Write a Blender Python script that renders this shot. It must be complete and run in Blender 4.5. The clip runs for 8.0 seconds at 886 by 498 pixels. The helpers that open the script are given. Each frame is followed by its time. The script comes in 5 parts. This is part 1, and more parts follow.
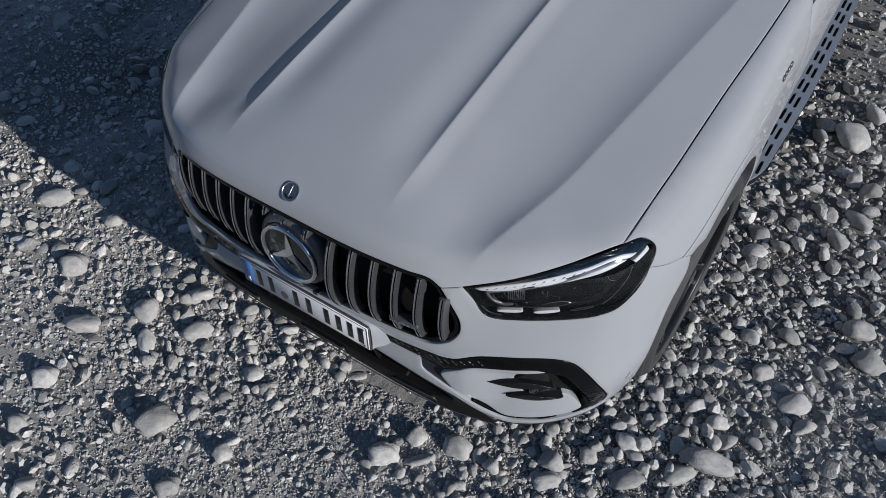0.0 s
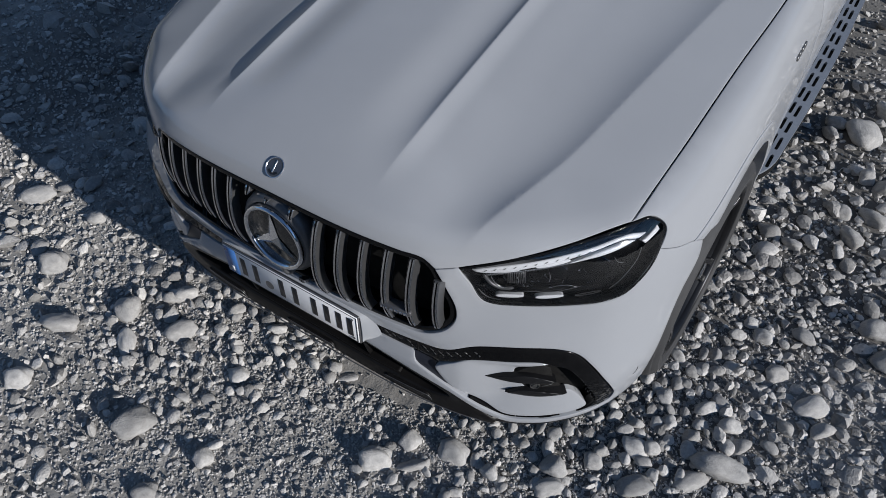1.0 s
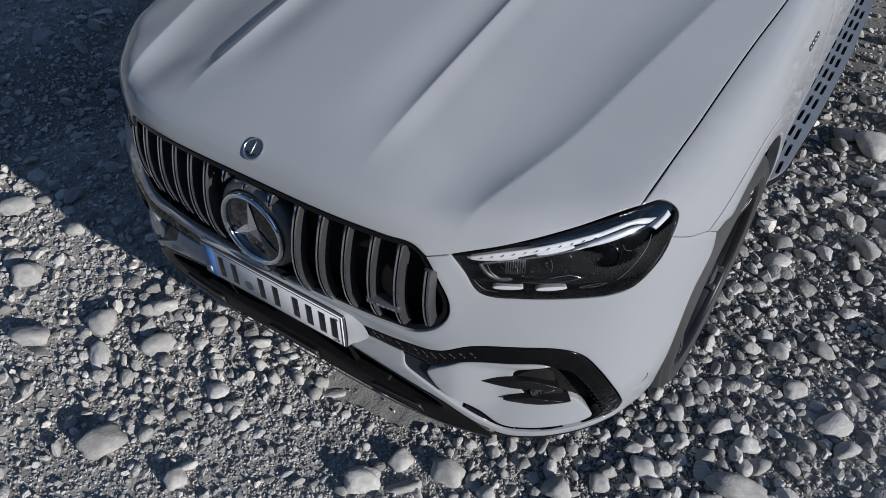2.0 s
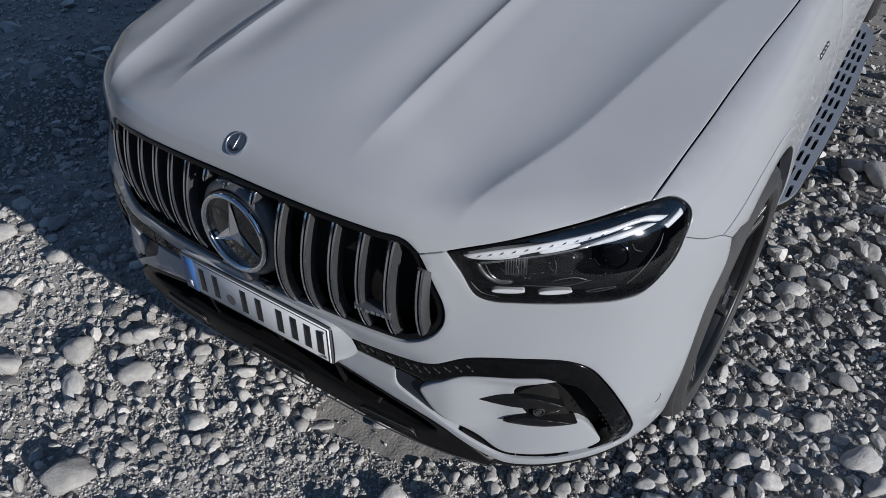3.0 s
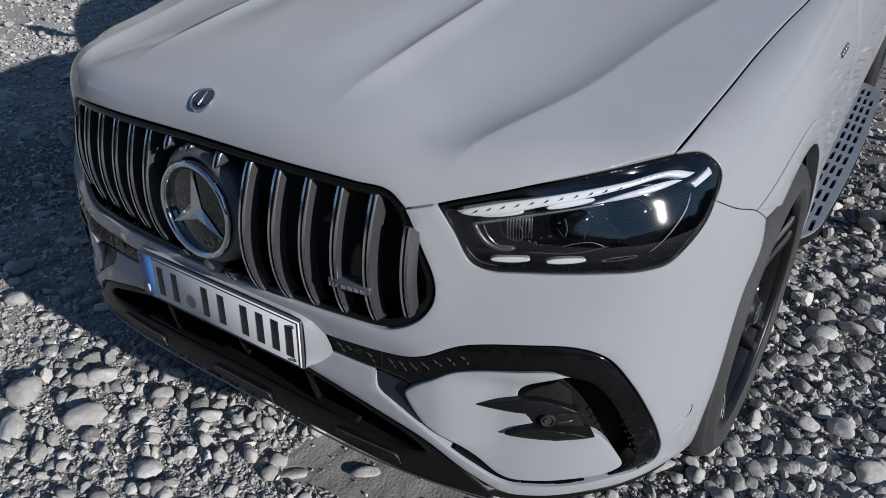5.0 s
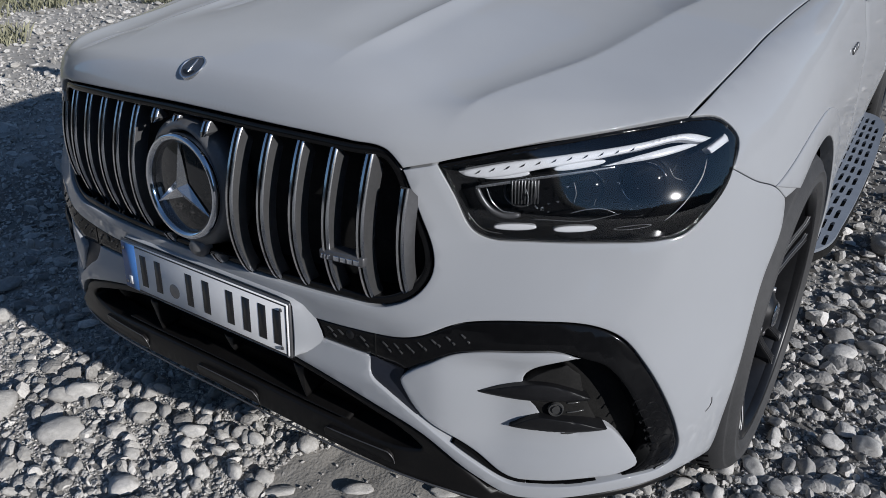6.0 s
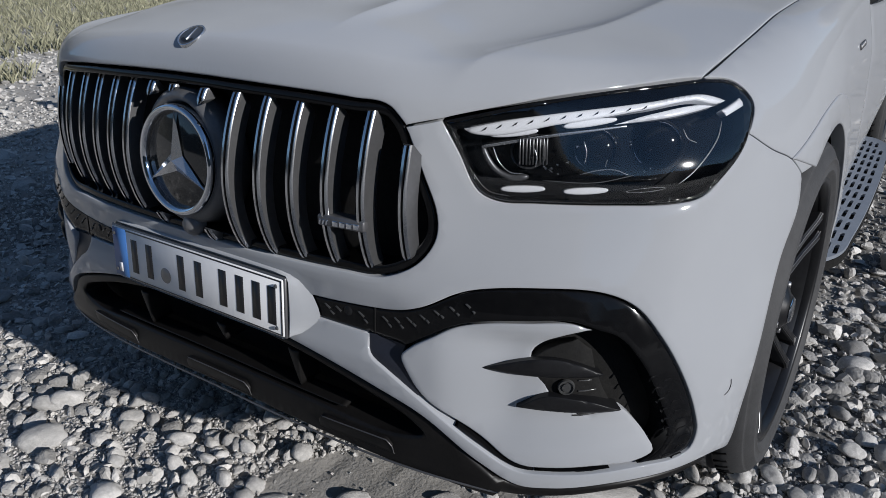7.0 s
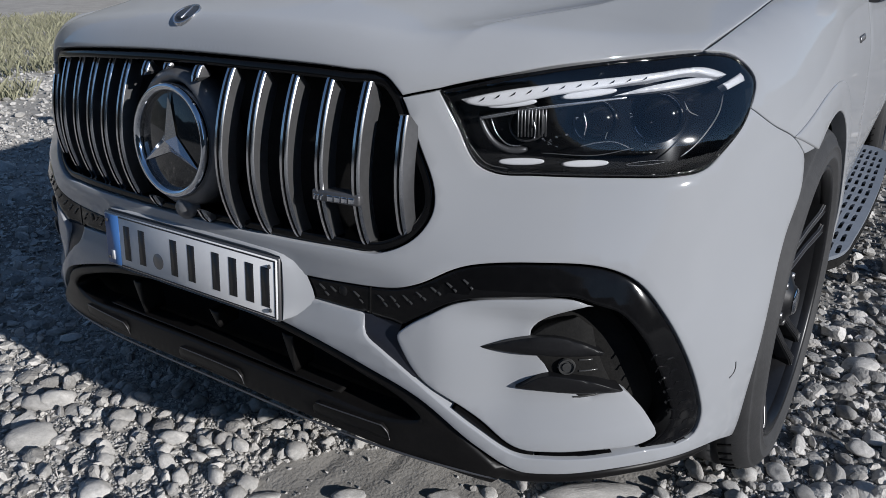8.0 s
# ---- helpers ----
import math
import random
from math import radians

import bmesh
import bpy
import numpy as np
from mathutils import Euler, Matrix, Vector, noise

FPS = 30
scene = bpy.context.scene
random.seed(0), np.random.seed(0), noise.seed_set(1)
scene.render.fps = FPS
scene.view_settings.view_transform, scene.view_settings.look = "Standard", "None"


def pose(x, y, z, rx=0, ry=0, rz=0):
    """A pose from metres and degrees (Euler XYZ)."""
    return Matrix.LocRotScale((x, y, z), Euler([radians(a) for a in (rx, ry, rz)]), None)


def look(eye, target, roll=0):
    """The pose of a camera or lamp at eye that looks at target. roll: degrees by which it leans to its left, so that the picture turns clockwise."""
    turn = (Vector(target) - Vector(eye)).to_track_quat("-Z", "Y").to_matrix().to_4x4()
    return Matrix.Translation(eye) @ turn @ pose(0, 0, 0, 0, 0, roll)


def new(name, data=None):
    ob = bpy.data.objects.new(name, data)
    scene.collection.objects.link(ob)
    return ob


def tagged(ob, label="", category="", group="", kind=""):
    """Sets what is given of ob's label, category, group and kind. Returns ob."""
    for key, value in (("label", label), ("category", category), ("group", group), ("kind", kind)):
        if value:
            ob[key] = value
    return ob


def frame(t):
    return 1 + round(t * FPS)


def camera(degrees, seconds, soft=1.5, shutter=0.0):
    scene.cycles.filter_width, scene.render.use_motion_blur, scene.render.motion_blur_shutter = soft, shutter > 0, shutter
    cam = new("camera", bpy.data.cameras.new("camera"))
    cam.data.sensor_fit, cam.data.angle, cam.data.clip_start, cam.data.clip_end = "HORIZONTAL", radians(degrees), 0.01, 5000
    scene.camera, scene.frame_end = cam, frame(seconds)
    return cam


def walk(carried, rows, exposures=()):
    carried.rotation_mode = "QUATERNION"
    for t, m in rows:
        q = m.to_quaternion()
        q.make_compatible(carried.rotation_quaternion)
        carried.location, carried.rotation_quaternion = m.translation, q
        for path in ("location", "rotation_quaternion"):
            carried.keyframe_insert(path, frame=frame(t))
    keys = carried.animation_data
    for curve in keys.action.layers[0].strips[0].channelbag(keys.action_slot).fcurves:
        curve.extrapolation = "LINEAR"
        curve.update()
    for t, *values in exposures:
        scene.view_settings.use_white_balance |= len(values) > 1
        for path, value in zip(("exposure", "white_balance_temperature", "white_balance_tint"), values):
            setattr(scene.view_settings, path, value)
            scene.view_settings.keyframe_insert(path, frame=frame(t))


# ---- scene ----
cam = camera(64.4, 8.0, soft=0.55)
PATH = [
    (0, (1.116, -0.722, 2.469), (0.382, 0.237, 0.875), -5.2),
    (0.5, (1.119, -0.725, 2.403), (0.373, 0.256, 0.828), -5.0),
    (1, (1.121, -0.727, 2.297), (0.362, 0.279, 0.744), -4.7),
    (1.5, (1.125, -0.727, 2.195), (0.348, 0.314, 0.675), -4.4),
    (3, (1.133, -0.735, 1.92), (0.268, 0.461, 0.57), -3.4),
    (3.5, (1.139, -0.737, 1.83), (0.245, 0.506, 0.543), -3.1),
    (4, (1.138, -0.736, 1.73), (0.217, 0.555, 0.511), -2.8),
    (4.5, (1.139, -0.741, 1.641), (0.195, 0.594, 0.489), -2.6),
    (6, (1.137, -0.753, 1.371), (0.126, 0.698, 0.438), -1.8),
    (6.5, (1.135, -0.761, 1.293), (0.107, 0.721, 0.428), -1.6),
    (7, (1.133, -0.768, 1.22), (0.091, 0.739, 0.418), -1.4),
    (7.5, (1.136, -0.77, 1.17), (0.086, 0.752, 0.408), -1.3),
    (8, (1.139, -0.773, 1.138), (0.084, 0.758, 0.4), -1.3),
]
walk(cam, [(t, look(eye, target, roll)) for t, eye, target, roll in PATH], [(0.0, 0.05, 6290, 10.5)])

# ---- light ----
SUN_UP, SUN_TURN = 17.7, 96.5
world = bpy.data.worlds.new("world")
scene.world = world
world.use_nodes = True
wn = world.node_tree
sky = wn.nodes.new("ShaderNodeTexSky")
sky.sky_type = "NISHITA"
sky.sun_disc = False
sky.sun_elevation, sky.sun_rotation = radians(SUN_UP), radians(SUN_TURN)
sky.altitude, sky.air_density, sky.dust_density, sky.ozone_density = 1200, 1.05, 0.0, 2.9
wn.nodes["Background"].inputs[1].default_value = 0.086
wn.links.new(sky.outputs[0], wn.nodes["Background"].inputs[0])
sun = new("sun", bpy.data.lights.new("sun", "SUN"))
sun.data.energy, sun.data.angle, sun.data.color = 4.35, radians(0.5), (1.0, 0.97, 0.93)
su, st = radians(SUN_UP), radians(SUN_TURN)
SUN = Vector((math.cos(su) * math.sin(st), math.cos(su) * math.cos(st), math.sin(su)))
sun.matrix_world = look(SUN * 60, (0, 0, 0))


# ---- materials ----
def material(name, color, rough=0.5, metal=0.0, coat=0.0, coat_rough=0.03, spec=0.5):
    m = bpy.data.materials.new(name)
    m.use_nodes = True
    b = m.node_tree.nodes["Principled BSDF"]
    b.inputs["Base Color"].default_value = (*color, 1)
    b.inputs["Roughness"].default_value = rough
    b.inputs["Metallic"].default_value = metal
    b.inputs["Coat Weight"].default_value = coat
    b.inputs["Coat Roughness"].default_value = coat_rough
    b.inputs["Specular IOR Level"].default_value = spec
    return m


def chalky(m, r):
    """A surface whose grains catch low light: flatter shading."""
    m.node_tree.nodes["Principled BSDF"].inputs["Diffuse Roughness"].default_value = r
    return m


def varied(m, dark, light, scale, detail=6, bump=0.0, bump_scale=None, random_tint=0.0, rough=None, per_island=False):
    """Two scales of noise in the colour, fine relief, and a tint that varies from piece to piece."""
    t = m.node_tree
    b = t.nodes["Principled BSDF"]
    co = t.nodes.new("ShaderNodeTexCoord")
    n1, n2 = t.nodes.new("ShaderNodeTexNoise"), t.nodes.new("ShaderNodeTexNoise")
    n1.inputs["Scale"].default_value, n1.inputs["Detail"].default_value = scale, detail
    n2.inputs["Scale"].default_value, n2.inputs["Detail"].default_value = scale * 7.3, 4
    mix = t.nodes.new("ShaderNodeMath")
    mix.operation = "MULTIPLY_ADD"
    mix.inputs[1].default_value = 0.45
    t.links.new(co.outputs["Object"], n1.inputs["Vector"])
    t.links.new(co.outputs["Object"], n2.inputs["Vector"])
    t.links.new(n2.outputs["Fac"], mix.inputs[0])
    half = t.nodes.new("ShaderNodeMath")
    half.operation = "MULTIPLY"
    half.inputs[1].default_value = 0.55
    t.links.new(n1.outputs["Fac"], half.inputs[0])
    t.links.new(half.outputs[0], mix.inputs[2])
    ramp = t.nodes.new("ShaderNodeValToRGB")
    ramp.color_ramp.elements[0].position, ramp.color_ramp.elements[1].position = 0.33, 0.67
    ramp.color_ramp.elements[0].color, ramp.color_ramp.elements[1].color = (*dark, 1), (*light, 1)
    t.links.new(mix.outputs[0], ramp.inputs[0])
    out = ramp.outputs[0]
    if random_tint:
        src = t.nodes.new("ShaderNodeNewGeometry") if per_island else t.nodes.new("ShaderNodeObjectInfo")
        rnd = src.outputs["Random Per Island"] if per_island else src.outputs["Random"]
        rng = t.nodes.new("ShaderNodeMapRange")
        rng.inputs["To Min"].default_value, rng.inputs["To Max"].default_value = 1 - random_tint, 1 + random_tint * 0.7
        t.links.new(rnd, rng.inputs["Value"])
        mul = t.nodes.new("ShaderNodeVectorMath")
        mul.operation = "SCALE"
        t.links.new(out, mul.inputs[0])
        t.links.new(rng.outputs[0], mul.inputs["Scale"])
        out = mul.outputs[0]
    t.links.new(out, b.inputs["Base Color"])
    if rough:
        rr = t.nodes.new("ShaderNodeMapRange")
        rr.inputs["To Min"].default_value, rr.inputs["To Max"].default_value = rough
        t.links.new(n1.outputs["Fac"], rr.inputs["Value"])
        t.links.new(rr.outputs[0], b.inputs["Roughness"])
    if bump:
        n3 = t.nodes.new("ShaderNodeTexNoise")
        n3.inputs["Scale"].default_value, n3.inputs["Detail"].default_value = bump_scale or scale * 5, 8
        t.links.new(co.outputs["Object"], n3.inputs["Vector"])
        bp = t.nodes.new("ShaderNodeBump")
        bp.inputs["Strength"].default_value, bp.inputs["Distance"].default_value = bump, 0.01
        t.links.new(n3.outputs["Fac"], bp.inputs["Height"])
        t.links.new(bp.outputs[0], b.inputs["Normal"])
    return m


PAINT = varied(material("light_grey_paint", (0.6, 0.61, 0.63), 0.6, 0, 0.75, 0.05, 0.25), (0.37, 0.38, 0.398), (0.392, 0.402, 0.42), 1.2, rough=(0.55, 0.68))
GLOSS = varied(material("gloss_black", (0.008, 0.008, 0.009), 0.1, 0, 0, spec=0.22), (0.004, 0.004, 0.0045), (0.007, 0.007, 0.0075), 8)
MATTE = varied(material("matt_black_plastic", (0.01, 0.01, 0.01), 0.7, spec=0.08), (0.010, 0.0098, 0.0096), (0.019, 0.0185, 0.018), 30, bump=0.1, bump_scale=400)
HOUSING = varied(material("grey_housing", (0.13, 0.13, 0.135), 0.4, 0.3), (0.13, 0.13, 0.134), (0.17, 0.17, 0.175), 25)
PANE = varied(material("dark_emblem_glass", (0.02, 0.02, 0.02), 0.06, spec=0.8), (0.018, 0.018, 0.017), (0.035, 0.034, 0.032), 22)
GUN = varied(material("dark_grey_satin", (0.09, 0.09, 0.095), 0.38, 0.6), (0.13, 0.13, 0.136), (0.16, 0.16, 0.166), 20)
SATIN = varied(material("satin_metal", (0.36, 0.36, 0.37), 0.36, 0.85), (0.2, 0.2, 0.205), (0.25, 0.25, 0.256), 14)
CHROME = material("chrome", (0.72, 0.74, 0.78), 0.06, 1.0)
RIBMETAL = varied(material("dark_chrome", (0.4, 0.4, 0.42), 0.16, 1.0), (0.58, 0.585, 0.6), (0.66, 0.665, 0.68), 30)
FIN = varied(material("fin_plastic", (0.035, 0.035, 0.038), 0.42, spec=0.2), (0.009, 0.009, 0.010), (0.015, 0.015, 0.016), 25)
RUBBER = varied(material("tyre_rubber", (0.05, 0.05, 0.05), 0.75), (0.03, 0.03, 0.0315), (0.045, 0.045, 0.0465), 9, bump=0.08, bump_scale=180)
ALLOY = varied(material("black_alloy", (0.015, 0.015, 0.016), 0.35, 0.4, 0.2), (0.012, 0.012, 0.013), (0.02, 0.02, 0.022), 12)
EDGE = material("turned_rim_edge", (0.2, 0.2, 0.21), 0.35, 1.0)
STEP = varied(material("running_board_metal", (0.30, 0.33, 0.38), 0.45, 0.6), (0.27, 0.30, 0.35), (0.34, 0.37, 0.42), 15)
WELL = varied(material("wheel_well_felt", (0.006, 0.006, 0.006), 1.0, spec=0.0), (0.010, 0.010, 0.0105), (0.016, 0.016, 0.017), 25)
BRIGHT = varied(material("brushed_silver", (0.7, 0.71, 0.73), 0.22, 0.9), (0.62, 0.63, 0.65), (0.7, 0.71, 0.73), 40)
WHITE = material("white_light_guide", (0.8, 0.81, 0.84), 0.25, 0, 0.5)
PLATE = varied(material("plate_white", (0.7, 0.7, 0.7), 0.35), (0.76, 0.76, 0.77), (0.81, 0.81, 0.81), 12)
BLUE = material("plate_blue", (0.05, 0.14, 0.36), 0.35)
INK = material("plate_ink", (0.012, 0.012, 0.014), 0.4)
STONE = varied(material("river_stone", (0.3, 0.3, 0.3), 0.85), (0.346, 0.334, 0.317), (0.6, 0.58, 0.551), 3.5, detail=10, bump=0.35, bump_scale=14, random_tint=0.3)
GRAVEL = varied(material("gravel", (0.3, 0.3, 0.3), 0.9), (0.352, 0.338, 0.319), (0.612, 0.588, 0.555), 14, bump=0.6, bump_scale=120, random_tint=0.5, per_island=True)
SAND = varied(material("grey_sand", (0.2, 0.2, 0.195), 0.95), (0.245, 0.232, 0.213), (0.408, 0.387, 0.358), 1.7, detail=9, bump=0.4, bump_scale=110)
GRASS = varied(material("dry_grass", (0.13, 0.14, 0.06), 0.8), (0.2, 0.2, 0.125), (0.36, 0.345, 0.235), 1.3, random_tint=0.4, per_island=True)
HILL = varied(material("wooded_hill", (0.035, 0.04, 0.025), 0.9), (0.05, 0.054, 0.044), (0.16, 0.157, 0.145), 0.02)

# sand colour darkened outside its pale patches, to deepen shade between the stones
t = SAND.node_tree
pale, gap_shade, mix = t.nodes.new("ShaderNodeAttribute"), t.nodes.new("ShaderNodeMapRange"), t.nodes.new("ShaderNodeVectorMath")
pale.attribute_name, mix.operation = "pale", "SCALE"
gap_shade.inputs["To Min"].default_value = 0.33
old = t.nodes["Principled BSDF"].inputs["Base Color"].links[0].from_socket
t.links.new(pale.outputs["Fac"], gap_shade.inputs["Value"])
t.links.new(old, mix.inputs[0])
t.links.new(gap_shade.outputs[0], mix.inputs["Scale"])
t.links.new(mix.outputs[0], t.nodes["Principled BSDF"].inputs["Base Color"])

for mt, ro in ((PAINT, 0.5), (STONE, 0.2), (GRAVEL, 0.2), (SAND, 0.3)):
    chalky(mt, ro)


def clear(name, tint, ior=1.5, rough=0.015):
    """Thin clear glass: it lets light straight through and mirrors by its Fresnel gloss."""
    m = bpy.data.materials.new(name)
    m.use_nodes = True
    t = m.node_tree
    t.nodes.clear()
    out, mix = t.nodes.new("ShaderNodeOutputMaterial"), t.nodes.new("ShaderNodeMixShader")
    tr, gl, fr = t.nodes.new("ShaderNodeBsdfTransparent"), t.nodes.new("ShaderNodeBsdfGlossy"), t.nodes.new("ShaderNodeFresnel")
    tr.inputs[0].default_value = (*tint, 1)
    gl.inputs["Roughness"].default_value = rough
    fr.inputs[0].default_value = ior
    t.links.new(fr.outputs[0], mix.inputs[0])
    t.links.new(tr.outputs[0], mix.inputs[1])
    t.links.new(gl.outputs[0], mix.inputs[2])
    t.links.new(mix.outputs[0], out.inputs[0])
    return m


LENS = clear("headlight_lens", (0.75, 0.77, 0.8), 1.85, 0.055)
WINDOW = clear("tinted_window", (0.55, 0.58, 0.58), 1.5)


# ---- mesh helpers ----
def link_mesh(name, verts, faces, mat, parent=None, label="", smooth=True, normals=None):
    used = sorted({int(i) for f in faces for i in f})
    turn = {o: i for i, o in enumerate(used)}
    verts, faces = [verts[i] for i in used], [[turn[int(i)] for i in f] for f in faces]
    me = bpy.data.meshes.new(name)
    me.from_pydata([tuple(map(float, v)) for v in verts], [], [tuple(map(int, f)) for f in faces])
    me.materials.append(mat)
    if smooth:
        me.shade_smooth()
    me.update()
    ob = new(name, me)
    if parent:
        ob.parent = parent
    if label:
        ob["label"] = label
    return ob


def part(name, bm, mat, parent=None, label="", smooth=True):
    me = bpy.data.meshes.new(name)
    bm.to_mesh(me)
    bm.free()
    me.materials.append(mat)
    if smooth:
        me.shade_smooth()
    ob = new(name, me)
    if parent:
        ob.parent = parent
    if label:
        ob["label"] = label
    return ob


def empty(name, parent=None, label=""):
    ob = new(name)
    if parent:
        ob.parent = parent
    if label:
        ob["label"] = label
    return ob


def box(bm, size, m, bevel=0.0, seg=2):
    r = bmesh.ops.create_cube(bm, size=1, matrix=m @ Matrix.Diagonal((*size, 1)))
    if bevel:
        es = list({e for v in r["verts"] for e in v.link_edges})
        bmesh.ops.bevel(bm, geom=es, offset=bevel, segments=seg, affect="EDGES", profile=0.5)


def lathe(profile, n, m=Matrix(), closed=False):
    """Turn a profile of (radius, along) about the x axis."""
    a = np.linspace(0, 2 * np.pi, n, endpoint=False)
    p = np.array(profile)
    k = len(p)
    v = np.stack([np.repeat(p[:, 1][:, None], n, 1), p[:, :1] * np.cos(a), p[:, :1] * np.sin(a)], -1).reshape(-1, 3)
    f = [(i * n + j, i * n + (j + 1) % n, (i + 1) * n + (j + 1) % n, (i + 1) * n + j) for i in range(k - 1) for j in range(n)]
    if closed:
        f += [((k - 1) * n + j, (k - 1) * n + (j + 1) % n, (j + 1) % n, j) for j in range(n)]
    v = np.array([m @ Vector(q) for q in v])
    return v, f


def tube(name, path, r, mat, parent, sides=6):
    """A thin rod along a line of points, slimmer towards its ends."""
    d = np.gradient(np.asarray(path), axis=0)
    d /= np.linalg.norm(d, axis=1)[:, None]
    u = np.cross(d, (0.31, 0.2, 0.93))
    u /= np.linalg.norm(u, axis=1)[:, None]
    w = np.cross(d, u)
    n = len(path)
    fat = r * np.sqrt(np.clip(np.minimum(np.arange(n) + 0.6, n - 0.4 - np.arange(n)) / 3, 0.1, 1))[:, None]
    v = np.concatenate([path + fat * (math.cos(t) * u + math.sin(t) * w) for t in np.arange(sides) * 2 * np.pi / sides])
    f = [(j * n + i, j * n + i + 1, (j + 1) % sides * n + i + 1, (j + 1) % sides * n + i) for j in range(sides) for i in range(n - 1)]
    return link_mesh(name, v, f + [tuple(j * n for j in range(sides)), tuple(j * n + n - 1 for j in range(sides))], mat, parent)


# ---- the car's form: one smooth body, from which every panel is cut ----
def curve(zs, vs, s=0.03):
    g = np.linspace(-0.5, 6.0, 1301)
    v = np.interp(g, zs, vs)
    k = np.exp(-0.5 * ((np.arange(-60, 61) * 0.005) / s) ** 2)
    v = np.convolve(np.pad(v, 60, mode="edge"), k / k.sum(), mode="valid")
    return lambda z: np.interp(z, g, v)


front_y = curve([0.2, 0.3, 0.42, 0.6, 0.75, 0.9, 1.0, 1.06], [0.07, 0.02, 0.0, 0.0, 0.005, 0.012, 0.02, 0.05])
half_w = curve([0.2, 0.35, 0.5, 0.75, 0.92, 1.0, 1.1], [0.955, 0.99, 1.0, 0.995, 0.985, 0.965, 0.94])
crown_z = curve([-0.5, -0.05, 0.0, 0.07, 0.2, 0.45, 0.9, 1.3, 1.6], [1.0, 1.02, 1.043, 1.080, 1.118, 1.15, 1.19, 1.22, 1.235])
square = curve([0.3, 0.4, 0.46, 0.57, 0.68, 0.75, 0.9, 1.05], [3.8, 3.7, 3.8, 3.8, 3.3, 3.15, 2.8, 2.8])
ridge_x = curve([0.1, 0.2, 0.45, 0.78, 1.4], [0.53, 0.563, 0.63, 0.686, 0.768], 0.05)
NOSE, TAIL, LONG = 0.9, 0.75, 4.93


def smooth(v):
    v = np.clip(v, 0, 1)
    return v * v * (3 - 2 * v)


SWELLS = ((0.0215, 0.85, 0.43, 1.0), (-0.0248, 0.6, 0.11, 0.865), (-0.0197, 0.75, 0.2, 0.85), (0.0116, 0.68, 0.2, 0.985), (-0.0076, 0.9, 0.47, 0.94))


def swell(x, y, z):
    """Soft swellings and hollows of the skin round the headlight."""
    back = np.where(y > 0.43, 0.66, 1.0)
    return sum(a * np.exp(-((x - u) ** 2 + ((y - v) * (back if v == 0.43 else 1)) ** 2 + (z - w) ** 2) / 0.0196) for a, u, v, w in SWELLS)


def body(x, y, z):
    x = np.abs(x)
    n = square(z)
    t = np.maximum(np.maximum((NOSE + front_y(z) - y) / NOSE, (y - LONG + TAIL) / TAIL), 0)
    w = (((x / half_w(z)) ** n + t ** n) ** (1 / n) - 1) * 0.93
    lean = smooth((x - 0.45) / 0.3) * (1 - smooth((y - 0.45) / 0.6)) * (z - 0.87 + np.sqrt((z - 0.87) ** 2 + 0.0025)) / 2
    w = w + 0.25 * lean + 0.05 * smooth((y - 1.36) / 0.22) * smooth((0.62 - z) / 0.3)
    q = np.clip((x - 0.285) / (ridge_x(y) - 0.285), 0, 1)
    fade = np.clip((y - 0.12) / 0.35, 0, 1)
    fade = fade * fade * (3 - 2 * fade)
    h = crown_z(y) - (0.145 - 0.045 * smooth((y - 0.42) / 0.4)) * np.minimum(x / 0.84, 1.4) ** 2.2
    r = np.clip((x - 0.08) / 0.205, 0, 1) * (x < 0.285)
    outer = (0.55 * np.sin(np.pi / 2 * np.clip((x - 0.285) / 0.055, 0, 1)) + 0.45 * smooth((x - 0.285) / 0.2)) * (1 - np.clip((q - 0.5) / 0.5, 0, 1) ** 3)
    h = h - smooth((y - 0.1 + 0.06 * smooth((x - 0.3) / 0.18)) / 0.25) * 0.022 * outer - fade * (0.010 * 9.48 * r ** 3 * (1 - r))
    t = z - h
    k = 0.03 + 0.02 * smooth((x - 0.3) / 0.25)
    b = np.maximum(k - np.abs(w - t), 0) / k
    return np.maximum(w, t) + b * b * k * 0.25 - swell(x, y, z)


def shoot(o, d, far=3.2):
    """From points inside the body along ways d to its surface."""
    lo, hi = np.zeros(len(o)), np.full(len(o), far)
    for _ in range(34):
        m = (lo + hi) / 2
        inside = body(*(o + m[:, None] * d).T) < 0
        lo, hi = np.where(inside, m, lo), np.where(inside, hi, m)
    return o + lo[:, None] * d


def slope(p, e=0.002):
    g = np.stack([body(*(p + e * a).T) - body(*(p - e * a).T) for a in np.eye(3)], -1)
    return g / np.linalg.norm(g, axis=1)[:, None]


class Hood:
    """Flat coordinates for the bonnet: across the car, and the angle about a bar through it."""
    def to(self, p):
        p = np.asarray(p, float)
        return np.stack([p[:, 0], 0.75 * np.arctan2(p[:, 2] - 0.6, 0.9 - p[:, 1])], -1)

    def back(self, q):
        a = q[:, 1] / 0.75
        o = np.stack([q[:, 0], np.full(len(q), 0.9), np.full(len(q), 0.6)], -1)
        return shoot(o, np.stack([0 * a, -np.cos(a), np.sin(a)], -1))


